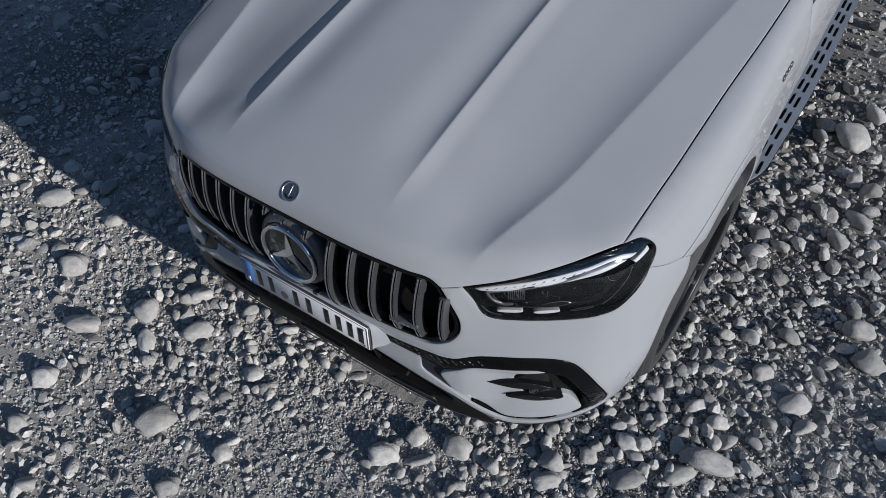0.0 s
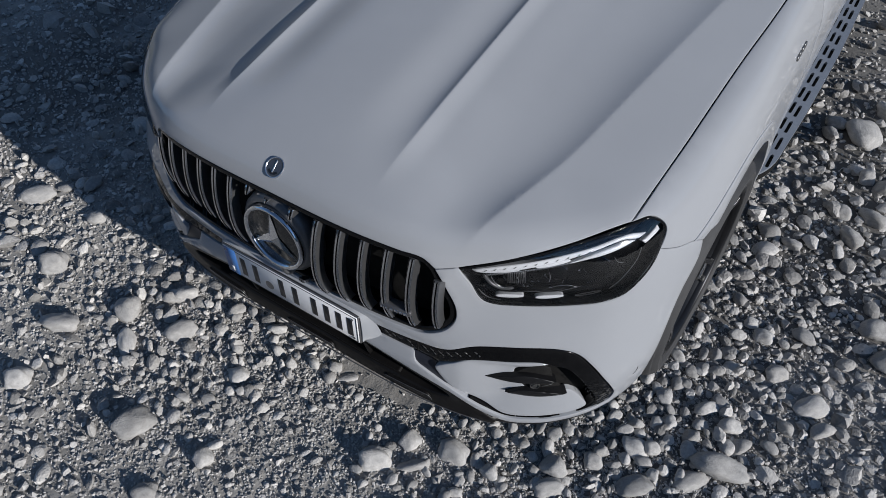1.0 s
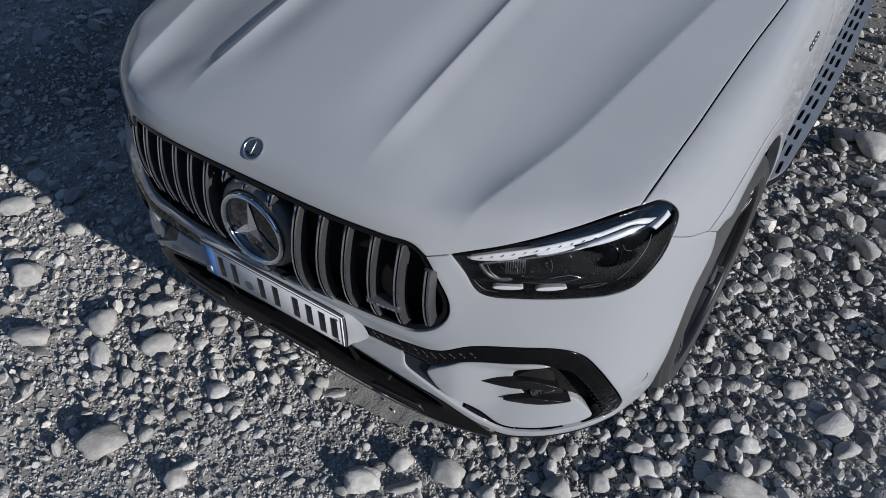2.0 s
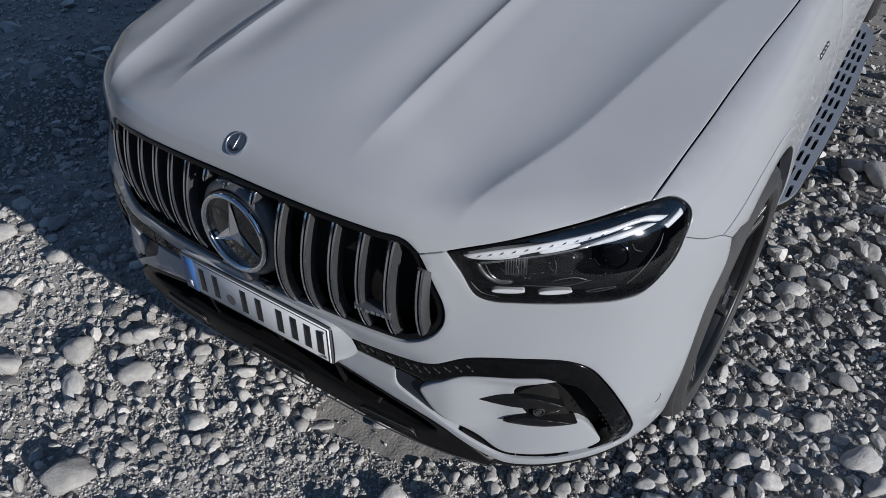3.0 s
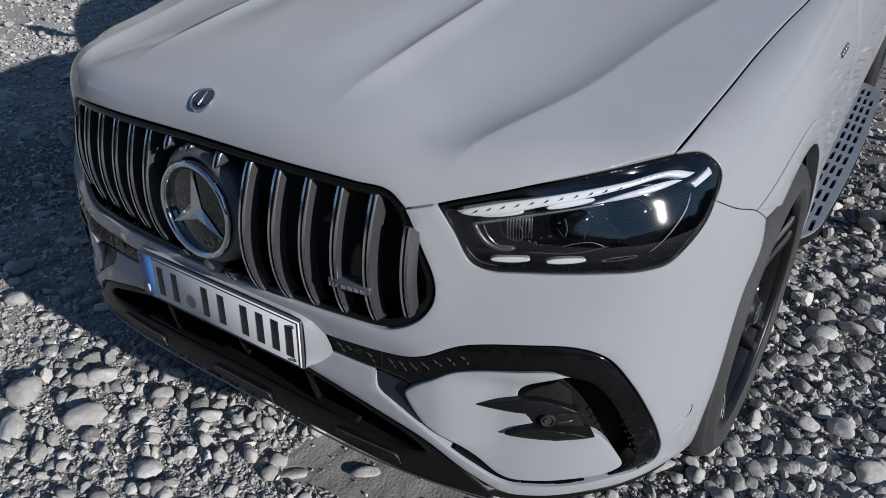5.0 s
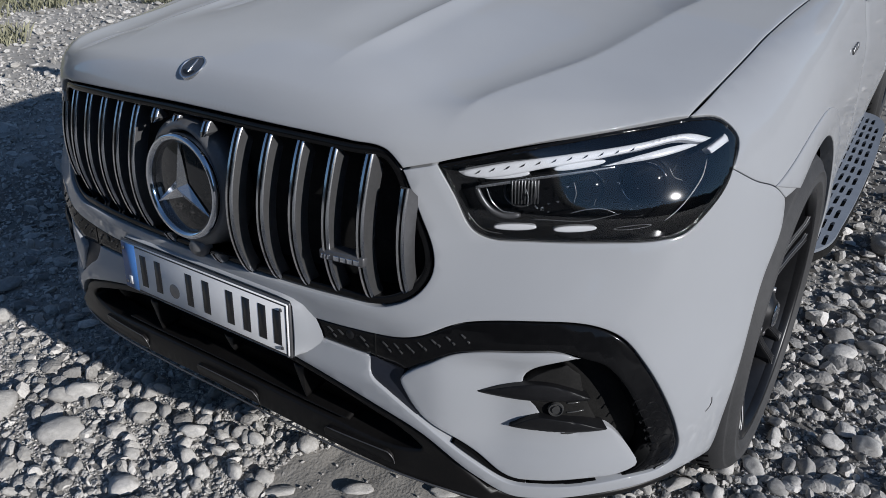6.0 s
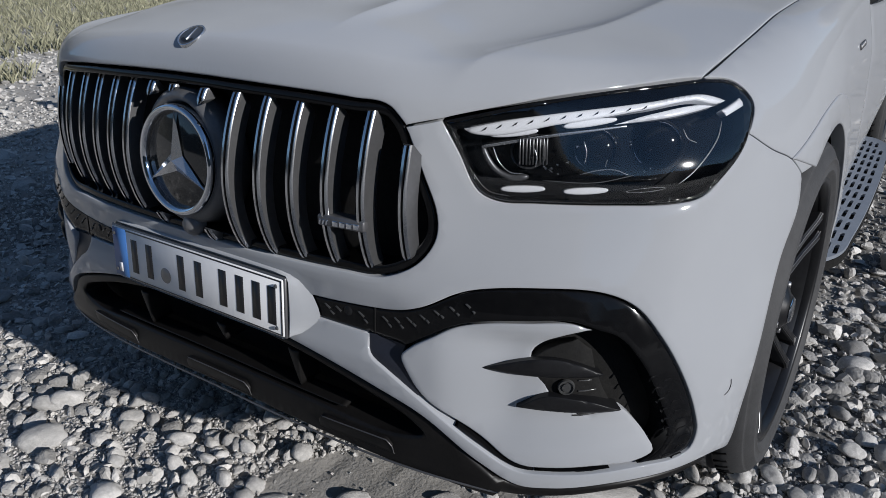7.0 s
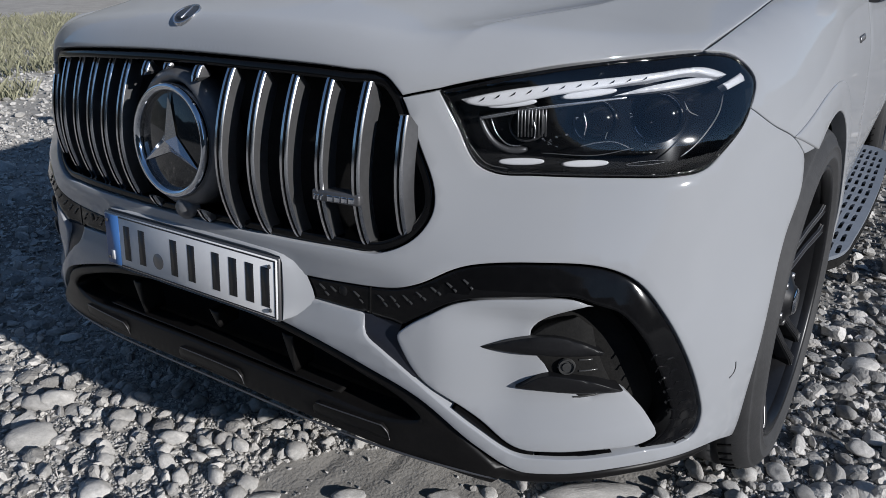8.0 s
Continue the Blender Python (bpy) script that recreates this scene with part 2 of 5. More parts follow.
class Skin:
    """Flat coordinates for the flanks: angles about a post inside the car."""
    def __init__(self, y, turned=0.0):
        self.o, self.turned = np.array((0, y, 0.6)), turned

    def to(self, p):
        d = np.asarray(p, float) - self.o
        r = np.hypot(d[:, 0], d[:, 1])
        return np.stack([np.arctan2(d[:, 0], -d[:, 1]), np.arctan2(d[:, 2], r)], -1)

    def back(self, q):
        d = np.stack([np.cos(q[:, 1]) * np.sin(q[:, 0]), -np.cos(q[:, 1]) * np.cos(q[:, 0]), np.sin(q[:, 1])], -1)
        return shoot(np.repeat(self.o[None], len(q), 0), d)


HOOD, SKIN, REAR = Hood(), Skin(1.0), Skin(3.0)


def at_front(pairs):
    """Points of the nose from (across, height)."""
    p = np.array(pairs, float)
    lo, hi = np.full(len(p), -0.3), np.full(len(p), 1.0)
    for _ in range(30):
        m = (lo + hi) / 2
        inside = body(p[:, 0], m, p[:, 1]) < 0
        lo, hi = np.where(inside, lo, m), np.where(inside, m, hi)
    return [(float(x), float(y), float(z)) for (x, z), y in zip(p, hi)]


def at_side(pairs, s=1):
    """Points of a flank from (along, height)."""
    p = np.array(pairs, float)
    lo, hi = np.zeros(len(p)), np.full(len(p), 1.4)
    for _ in range(30):
        m = (lo + hi) / 2
        inside = body(m, p[:, 0], p[:, 1]) < 0
        lo, hi = np.where(inside, m, lo), np.where(inside, hi, m)
    return [(s * float(x), float(y), float(z)) for (y, z), x in zip(p, lo)]


def flip(pts):
    return [(-p[0], *p[1:]) for p in pts]


def spline(pts, sharp, step, closed=True):
    """A smooth closed line through the points, with corners at the sharp ones, as evenly spaced points."""
    p = np.asarray(pts, float)
    n = len(p)
    out = []
    for i in range(n if closed else n - 1):
        a, b = p[i], p[(i + 1) % n]
        before = p[i - 1] if i not in sharp and (closed or i) else a - (b - a)
        after = p[(i + 2) % n] if (i + 1) % n not in sharp and (closed or i < n - 2) else b + (b - a)
        k = max(2, int(np.ceil(np.linalg.norm(b - a) / step)))
        s = np.arange(k)[:, None] / k
        la, lb, lc = (max(np.linalg.norm(v), 1e-6) for v in (a - before, b - a, after - b))
        ta, tb = ((a - before) / la + (b - a) / lb) * lb / 2, ((b - a) / lb + (after - b) / lc) * lb / 2
        out.append((2 * s**3 - 3 * s**2 + 1) * a + (s**3 - 2 * s**2 + s) * ta + (3 * s**2 - 2 * s**3) * b + (s**3 - s**2) * tb)
    if not closed:
        out.append(p[-1:])
    return np.concatenate(out)


def within_loop(q, loop):
    x, y = q[:, 0][:, None], q[:, 1][:, None]
    a, b = loop, np.roll(loop, -1, 0)
    up = (a[:, 1] > y) != (b[:, 1] > y)
    dy = np.where(np.abs(b[:, 1] - a[:, 1]) < 1e-12, 1e-12, b[:, 1] - a[:, 1])
    return (up & (x < (b[:, 0] - a[:, 0]) * (y - a[:, 1]) / dy + a[:, 0])).sum(1) % 2 == 1


def gap_to(q, loop):
    a, b = loop, np.roll(loop, -1, 0)
    d = b - a
    best = np.full(len(q), 9.0)
    for i in range(0, len(q), 2000):
        w = q[i:i + 2000, None] - a
        s = np.clip((w * d).sum(-1) / np.maximum((d * d).sum(-1), 1e-12), 0, 1)
        best[i:i + 2000] = np.linalg.norm(w - s[..., None] * d, axis=-1).min(1)
    return best


def shrink(loop, by):
    """A closed line moved inwards (outwards when negative)."""
    t = np.roll(loop, -1, 0) - np.roll(loop, 1, 0)
    t /= np.maximum(np.linalg.norm(t, axis=1), 1e-9)[:, None]
    area = (loop[:, 0] * np.roll(loop[:, 1], -1) - np.roll(loop[:, 0], -1) * loop[:, 1]).sum()
    nrm = np.stack([-t[:, 1], t[:, 0]], -1) * (1 if area > 0 else -1)
    return loop + by * nrm


from mathutils.geometry import delaunay_2d_cdt


def panel(name, parent, chart, outline, mat, sharp=(), holes=(), out=0.0, lip=0.02, round_r=0.004, step=0.022, gap=0.002, label="", deep=None, marks=(), fine=0.0):
    """A pressed panel cut from the body along an outline, with rounded, turned-in edges. out: how far it stands proud; deep: the same as a function of the points."""
    loops = []
    for k, (pts, sh) in enumerate([(outline, sharp), *holes]):
        q = spline(chart.to(pts), set(sh), fine or (0.011 if step < 0.03 else 0.025))
        loops.append(shrink(q, gap if k == 0 else -gap))
    lo, hi = loops[0].min(0), loops[0].max(0)
    nx, ny = int((hi[0] - lo[0]) / step) + 2, int((hi[1] - lo[1]) / (step * 0.87)) + 2
    gx, gy = np.meshgrid(np.arange(nx), np.arange(ny))
    grid = np.stack([lo[0] + (gx + 0.5 * (gy % 2)) * step, lo[1] + gy * step * 0.87], -1).reshape(-1, 2)
    extra = [grid]
    keep_d = [np.full(len(grid), max(round_r * 1.3, step * 0.4))]
    for lp in loops:
        for f in (0.3, 1.0):
            for s in (1, -1):
                e = shrink(lp, s * f * round_r)
                extra.append(e)
                keep_d.append(np.full(len(e), f * round_r * 0.93))
    if len(marks):
        extra.append(chart.to(marks))
        keep_d.append(np.full(len(marks), 0.006))
    pts, need = np.concatenate(extra), np.concatenate(keep_d)

    def inside(q):
        r = within_loop(q, loops[0])
        for lp in loops[1:]:
            r &= ~within_loop(q, lp)
        return r

    pts, need = pts[(i := inside(pts))], need[i]
    near = np.min([gap_to(pts, lp) for lp in loops], 0)
    pts = pts[near >= need]
    edges, base, allp = [], 0, []
    for lp in loops:
        m = len(lp)
        edges += [(base + j, base + (j + 1) % m) for j in range(m)]
        base += m
        allp.append(lp)
    allp = np.concatenate([*allp, pts])
    vs, es, fs, vo, eo, fo = delaunay_2d_cdt([Vector(p) for p in allp], edges, [], 0, 1e-6, True)
    v2 = np.array([tuple(v) for v in vs])
    tri = np.array([tuple(f) for f in fs if len(f) == 3])
    tri = tri[inside(v2[tri].mean(1))]
    dist = np.min([gap_to(v2, lp) for lp in loops], 0)
    p3 = chart.back(v2)
    nrm = slope(p3)
    t = np.clip(round_r - dist, 0, round_r)
    drop = round_r - np.sqrt(np.maximum(round_r ** 2 - t ** 2, 0))
    off = (deep(p3) if deep else out) - drop
    pos = p3 + nrm * np.broadcast_to(off, len(p3))[:, None]
    a, b, c = (pos[tri[:, k]] for k in range(3))
    turn = (np.cross(b - a, c - a) * nrm[tri].mean(1)).sum(1) < 0
    tri[turn] = tri[turn][:, ::-1]
    faces = [tuple(f) for f in tri]
    # turned-in edge
    count = {}
    for f in faces:
        for i in range(3):
            count[(f[i], f[(i + 1) % 3])] = 1
    rim = [e for e in count if (e[1], e[0]) not in count]
    low = {}
    verts = list(pos)
    for e in rim:
        for i in e:
            if i not in low:
                low[i] = len(verts)
                verts += [pos[i], pos[i] - nrm[i] * lip]
        faces.append((low[e[1]], low[e[0]], low[e[0]] + 1, low[e[1]] + 1))
    return link_mesh(name, verts, faces, mat, parent, label)


BLACK_SATIN = varied(material("satin_black", (0.006, 0.006, 0.006), 0.4, spec=0.2), (0.007, 0.0066, 0.0066), (0.012, 0.0112, 0.011), 18)


# ---- the car ----
car = tagged(new("car"), "light grey sport utility car with dark panel grille on river gravel", "car")

GRILLE = [(0, 0.709), (0.2, 0.711), (0.386, 0.715), (0.455, 0.717), (0.501, 0.736), (0.526, 0.759), (0.539, 0.79), (0.536, 0.823), (0.511, 0.889), (0.487, 0.961)]
LAMP = [(0.537, 0.101, 0.971), (0.648, 0.176, 0.996), (0.746, 0.281, 1.008), (0.836, 0.407, 1.012), (0.871, 0.462, 1.0), (0.903, 0.477, 0.966), (0.91, 0.439, 0.923),
        (0.895, 0.367, 0.869), (0.877, 0.324, 0.842), (0.848, 0.287, 0.837), (0.777, 0.226, 0.84), (0.67, 0.157, 0.845), (0.618, 0.13, 0.848), (0.591, 0.119, 0.862), (0.561, 0.111, 0.921)]
SHUT = [(0.845, 0.55, 1.035), (0.856, 0.7, 1.058), (0.872, 1.05, 1.09), (0.885, 1.27, 1.105), (0.895, 1.56, 1.114)]
WHEEL_Y, WHEEL_Z = 0.84, 0.43
ARCH_Y, ARCH_Z, ARCH = 0.884, 0.42, 0.445


def arch_points(y0, angles, r=ARCH):
    return [(y0 - r * math.cos(radians(a)), ARCH_Z + r * (0.96 if a > 0 else 1) * math.sin(radians(a))) for a in angles]


SHUT = [tuple(map(float, p)) for p in HOOD.back(spline(HOOD.to(SHUT), set(), 0.06, False))]
NS = len(SHUT)

# bonnet
edge = at_front([(0, 1.013), (0.25, 1.008), (0.4, 0.999), (0.46, 0.99), GRILLE[-1]]) + LAMP[:4] + SHUT
half = edge[1:]
cowl = [(0.6, 1.49, 1.15), (0, 1.42, 1.22), (-0.6, 1.49, 1.15)]
loop = edge + cowl + flip(half[::-1])
k = len(edge)
yy = np.arange(0.12, 1.45, 0.006)
marks = [(s * (at + d), float(y), 1.0) for y, r in zip(yy, ridge_x(yy)) for at, ds in ((0.285, (-0.006, -0.0012, 0.0012, 0.006)), (r, (-0.003, 0.003))) for d in ds for s in (1, -1)]
marks = shoot(np.array([(p[0], p[1], 0.7) for p in marks]), np.tile((0.0, 0.0, 1.0), (len(marks), 1)))
rim = np.concatenate([HOOD.to(at_front([(x, 1.0) for x in np.linspace(-0.47, 0.47, 128)])) + (0, d) for d in np.arange(0.008, 0.075, 0.0075)])
marks = np.concatenate([marks, HOOD.back(rim)])
bonnet = panel("bonnet", car, HOOD, loop, PAINT, sharp=(4, 5, 8, k - 1, k + 3, len(loop) - 8, len(loop) - 5, len(loop) - 4), lip=0.012, gap=0.0024, round_r=0.002, label="light grey bonnet with two power domes", step=0.011, marks=marks, fine=0.005)

# front bumper
low = [(0.942, 0.336), (0.902, 0.352), (0.835, 0.359), (0.739, 0.351), (0.69, 0.353), (0.63, 0.395), (0.535, 0.472), (0.436, 0.508), (0.3, 0.54), (0.15, 0.56)]
side = [(0.91, 0.442, 0.921)] + at_side([(0.5, 0.885), (0.566, 0.855), (0.62, 0.815)]) + at_side(arch_points(ARCH_Y, (52, 38, 24, 10, -4, -16)))
right = at_front(GRILLE[1:]) + [LAMP[0]] + LAMP[:6:-1] + side + at_front(low)
loop = at_front(GRILLE[:1]) + right + at_front([(0, 0.567)]) + flip(right[::-1])
n = len(right)
corner = [9, 10, 19, 22, 28]
sharp = corner + [2 * n + 2 - c for c in corner]
DUCT = [(0.27, 0.645), (0.382, 0.65), (0.48, 0.659), (0.529, 0.675), (0.582, 0.704), (0.609, 0.713), (0.7, 0.72), (0.786, 0.711), (0.829, 0.687), (0.869, 0.635), (0.903, 0.566), (0.924, 0.476), (0.927, 0.426), (0.921, 0.392), (0.907, 0.383), (0.866, 0.39), (0.737, 0.386), (0.692, 0.389), (0.629, 0.434), (0.524, 0.51), (0.464, 0.549), (0.432, 0.57), (0.425, 0.602), (0.27, 0.605)]
ducts = [(at_front(DUCT), (0, 23, 22)), (flip(at_front(DUCT)), (0, 23, 22))]


def dent(p):
    """The hollow along the strip between grille and lip."""
    z = p[:, 2]
    return -0.014 * smooth((0.708 - z) / 0.06) * smooth((z - 0.553) / 0.05) * smooth((0.58 - np.abs(p[:, 0])) / 0.14)


bumper = panel("front_bumper", car, SKIN, loop, PAINT, sharp, ducts, lip=0.03, round_r=0.002, gap=0.0008, label="light grey front bumper skin", step=0.016, deep=dent)

for s in (1, -1):
    side_of = (lambda pts: pts) if s > 0 else flip
    # wing with its wheel arch
    pts = [LAMP[3]] + SHUT + at_side([(1.6, 0.98), (1.6, 0.6), (1.57, 0.3), (1.4, 0.27)]) + at_side(arch_points(ARCH_Y, (196, 180, 160, 140, 120, 100, 80, 66))) + \
        at_side([(0.62, 0.815), (0.566, 0.855), (0.5, 0.885)]) + [(0.91, 0.442, 0.921), LAMP[5], LAMP[4]]
    wing = panel("front_wing", car, SKIN, side_of(pts), PAINT, (0, NS, NS + 3, NS + 4, NS + 5, NS + 12, NS + 13, NS + 16), lip=0.015, gap=0.0008, round_r=0.0015, label="light grey front wing")
    trim = at_side(arch_points(ARCH_Y, (196, 180, 160, 140, 120, 100, 80, 66), ARCH - 0.004)) + at_side([(0.566, 0.855)]) + at_side(arch_points(ARCH_Y, (80, 100, 120, 140, 160, 180, 196), ARCH + 0.062))
    panel("wheel_arch_trim", car, SKIN, side_of(trim), PAINT, (0, 7, 8, 15), out=0.004, lip=0.03, round_r=0.0025, gap=0)
    # doors and quarter
    doors = [("front_door", [(1.61, 0.30), (1.61, 1.035), (2.7, 1.035), (2.7, 0.30)]), ("rear_door", [(2.71, 0.30), (2.71, 1.035), (3.75, 1.035), (3.62, 0.86), (3.42, 0.6), (3.35, 0.30)])]
    for nm, pr in doors:
        panel(nm, car, REAR, side_of(at_side(pr)), PAINT, range(len(pr)), step=0.05, lip=0.02, round_r=0.006)
    pr = [(3.76, 1.035), (4.5, 1.03), (4.86, 1.0), (4.86, 0.35), (4.35, 0.3)] + arch_points(3.88, (190, 170, 145, 120, 95, 70, 48)) + [(3.63, 0.86)]
    panel("rear_quarter", car, REAR, side_of(at_side(pr)), PAINT, range(len(pr)), step=0.05, lip=0.02)
    # sill
    pr = [(1.42, 0.26), (1.6, 0.285), (3.34, 0.285), (3.42, 0.26), (3.42, 0.2), (1.42, 0.2)]
    panel("sill", car, REAR, side_of(at_side(pr)), MATTE, range(6), step=0.05, out=-0.01)

bm = bmesh.new()
box(bm, (1.66, 0.12, 0.72), pose(0, 4.86, 0.68), 0.05, 4)
part("tailgate", bm, PAINT, car)

# dark inside of the body, behind gaps and openings
az, el = np.meshgrid(np.linspace(-np.pi, np.pi, 121), np.linspace(-0.28, 0.62, 28))
grid = np.stack([az.ravel(), el.ravel()], -1)
outer = SKIN.back(grid)
o = SKIN.o
inner = o + (outer - o) * (1 - 0.05 / np.linalg.norm(outer - o, axis=1))[:, None]
inner[:, 1] = np.minimum(inner[:, 1], 4.8)
nose = np.exp(-(inner[:, 0] / 0.7) ** 4) * (inner[:, 1] < 0.6)
inner[:, 1] += 0.07 * nose
idx = np.arange(28 * 121).reshape(28, 121)
faces = np.stack([idx[:-1, :-1], idx[:-1, 1:], idx[1:, 1:], idx[1:, :-1]], -1).reshape(-1, 4)
mid = inner[faces].mean(1)
well = np.zeros(len(mid), bool)
for wy in (ARCH_Y, 3.88):
    well |= (np.hypot(mid[:, 1] - wy, mid[:, 2] - WHEEL_Z) < 0.47) & (np.abs(mid[:, 0]) > 0.5)
link_mesh("inner_body", inner, faces[~well], MATTE, car)
bm = bmesh.new()
box(bm, (1.5, 4.3, 0.06), pose(0, 2.5, 0.27), 0.02)
box(bm, (1.1, 0.8, 0.5), pose(0, 0.9, 0.55), 0.02)
box(bm, (1.2, 0.34, 0.02), pose(0, 0.25, 0.33), 0.004)
box(bm, (1.5, 2.0, 0.5), pose(0, 2.4, 0.55), 0.02)
part("underbody", bm, MATTE, car)
for s in (1, -1):
    for wy in (ARCH_Y, 3.88):
        a = np.radians(np.linspace(-14, 194, 40))
        v = [(s * x, wy - r * math.cos(t), WHEEL_Z + r * math.sin(t)) for x, r in ((0.945, 0.45), (0.94, 0.462), (0.6, 0.462), (0.58, 0.1)) for t in a]
        f = [(i * 40 + j, i * 40 + j + 1, (i + 1) * 40 + j + 1, (i + 1) * 40 + j) for i in range(3) for j in range(39)]
        link_mesh("wheel_well", v, f, WELL, car)

# cabin
RINGS = [(1.03, 0.93, 1.52, 4.9), (1.1, 0.90, 1.54, 4.86), (1.3, 0.84, 1.76, 4.75), (1.5, 0.765, 2.04, 4.6), (1.64, 0.69, 2.32, 4.45), (1.72, 0.6, 2.6, 4.25), (1.755, 0.42, 3.0, 3.95), (1.765, 0.1, 3.3, 3.6)]
m = 72
verts = []
for z, hw, y0, y1 in RINGS:
    for i in range(m):
        a = 2 * math.pi * i / m
        c, d = math.cos(a), math.sin(a)
        verts.append((hw * math.copysign(abs(d) ** 0.55, d), (y0 + y1) / 2 - (y1 - y0) / 2 * math.copysign(abs(c) ** 0.55, c), z))
faces = [(i * m + j, i * m + (j + 1) % m, (i + 1) * m + (j + 1) % m, (i + 1) * m + j) for i in range(len(RINGS) - 1) for j in range(m)] + [tuple((len(RINGS) - 1) * m + j for j in range(m))]
glass_cols = {"windscreen": (-8, 8), "side_window": (11, 25), "rear_window": (28, 44)}
cols = {}
for nm, (a, b) in glass_cols.items():
    for j in range(a, b):
        cols[j % m] = nm
        if nm == "side_window":
            cols[(m - 1 - j) % m] = "far_window"
shell = [f for f in faces if len(f) > 4 or not (f[0] // m in (1, 2, 3) and f[0] % m in cols)]
link_mesh("roof", verts, shell, PAINT, car, "light grey roof and pillars")
for nm in ("windscreen", "side_window", "far_window", "rear_window"):
    link_mesh("windscreen" if nm == "windscreen" else "side_window" if "w_" not in nm and nm != "rear_window" else "rear_window", verts, [f for f in faces if len(f) == 4 and f[0] // m in (1, 2, 3) and cols.get(f[0] % m) == nm], WINDOW, car)
bm = bmesh.new()
box(bm, (1.5, 2.6, 0.4), pose(0, 3.2, 0.95), 0.1)
part("cabin_trim", bm, MATTE, car)

# door mirrors
for s in (1, -1):
    bm = bmesh.new()
    bmesh.ops.create_icosphere(bm, subdivisions=4, radius=1)
    for q in bm.verts:
        d = q.co.copy()
        d = Vector(tuple(math.copysign(abs(e) ** 0.7, e) for e in d))
        q.co = pose(s * 1.1, 1.9, 1.27, 0, s * 4, s * -8) @ Vector((d.x * 0.115, (d.y * 0.075 if d.y < 0 else d.y * 0.045), d.z * 0.088))
    mirror = part("door_mirror", bm, PAINT, car, "light grey door mirror")
    bm = bmesh.new()
    box(bm, (0.16, 0.07, 0.05), pose(s * 0.97, 1.93, 1.17, 0, s * -28, 0), 0.018, 3)
    part("mirror_foot", bm, GLOSS, mirror)

# grille: black surround, recessed back and upright vanes
grille = empty("grille", car, "black grille with upright satin metal vanes")
g = at_front(GRILLE) + at_front([(0.465, 0.99), (0.4, 0.999), (0.25, 1.008), (0, 1.013)])
gl = g + flip(g[-2:0:-1])
sh = (9, len(gl) - 9)
inset = shrink(spline(SKIN.to(gl), set(sh), 0.02), 0.018)
panel("surround", grille, SKIN, gl, GLOSS, sh, [(list(SKIN.back(inset)), ())], out=-0.006, lip=0.08, round_r=0.003)
panel("back", grille, SKIN, gl, MATTE, sh, out=-0.07, lip=0.0, step=0.06, round_r=0.002)


def vane(x, z0, z1, rows=40):
    """One curved vane: a satin fin, pointed at its top, with two bright ribs and a dark groove along its front edge."""
    zs = z0 + (z1 - z0) * np.linspace(0, 1, rows)
    s = (zs - 0.708) / 0.285
    bulge = -0.012 + 0.132 * abs(x) - 0.01 * np.clip(x / 0.15, -1, 1) - (0.044 - 0.012 * abs(x)) * np.sin(np.pi * np.clip(s, 0, 1) ** 0.9) ** 0.8 + 0.004 * (1 - s) + 0.003 + 0.027 * np.clip(s, 0, 1) + 0.01 * np.clip((abs(x) - 0.45) / 0.05, 0, 1)
    depth = 0.001 + (0.024 + 0.012 * np.clip((s - 0.2), 0, 1)) * np.clip((z1 - zs) / 0.024, 0, 1) * np.clip((zs - z0) / 0.012 + 0.3, 0, 1)
    taper = np.minimum(1, (zs - z0) / 0.01 + 0.45)
    side = [(0.0018, -0.001), (0.0022, 0.0035), (0.0038, 0.0045), (0.004, 0.0012), (0.0054, 0.0026), (0.0064, 0.006), (0.0075, 1.0)]
    prof = [(-p, e) for p, e in side[::-1]] + side
    k = len(prof)
    v = [(x + a * taper[i] * 1.35, bulge[i] + (0.006 + depth[i] if e == 1.0 else e) + 0.25 * max(0, 0.01 - (z - z0)), z) for i, z in enumerate(zs) for a, e in prof]
    strip = {j: [(i * k + j, i * k + (j + 1) % k, (i + 1) * k + (j + 1) % k, (i + 1) * k + j) for i in range(len(zs) - 1)] for j in range(k)}
    caps = [tuple(range(k)), tuple((len(zs) - 1) * k + j for j in range(k))]
    fin = link_mesh("vane", v, caps + [e for j in (0, 12, 13) for e in strip[j]], SATIN, grille)
    rib = link_mesh("bright_rib", v, [e for j in (1, 2, 6, 10, 11) for e in strip[j]], RIBMETAL, fin, "bright front edges of the vane")
    groove = link_mesh("groove", v, [e for j in (3, 4, 5, 7, 8, 9) for e in strip[j]], GLOSS, fin, "dark groove between the bright edges")
    for ob in (fin, rib, groove):
        ob.data.set_sharp_from_angle(angle=radians(35))
    return fin


for s in (1, -1):
    for j in range(6):
        x = s * (0.159 + 0.068 * j)
        top = (0.992, 0.991, 0.989, 0.987, 0.983, 0.938)[j]
        vane(x, (0.712, 0.712, 0.713, 0.716, 0.723, 0.752)[j], top)
    vane(s * 0.08, 0.967, 0.993)
    vane(s * 0.08, 0.712, 0.74)
vane(0.0, 0.983, 0.994)

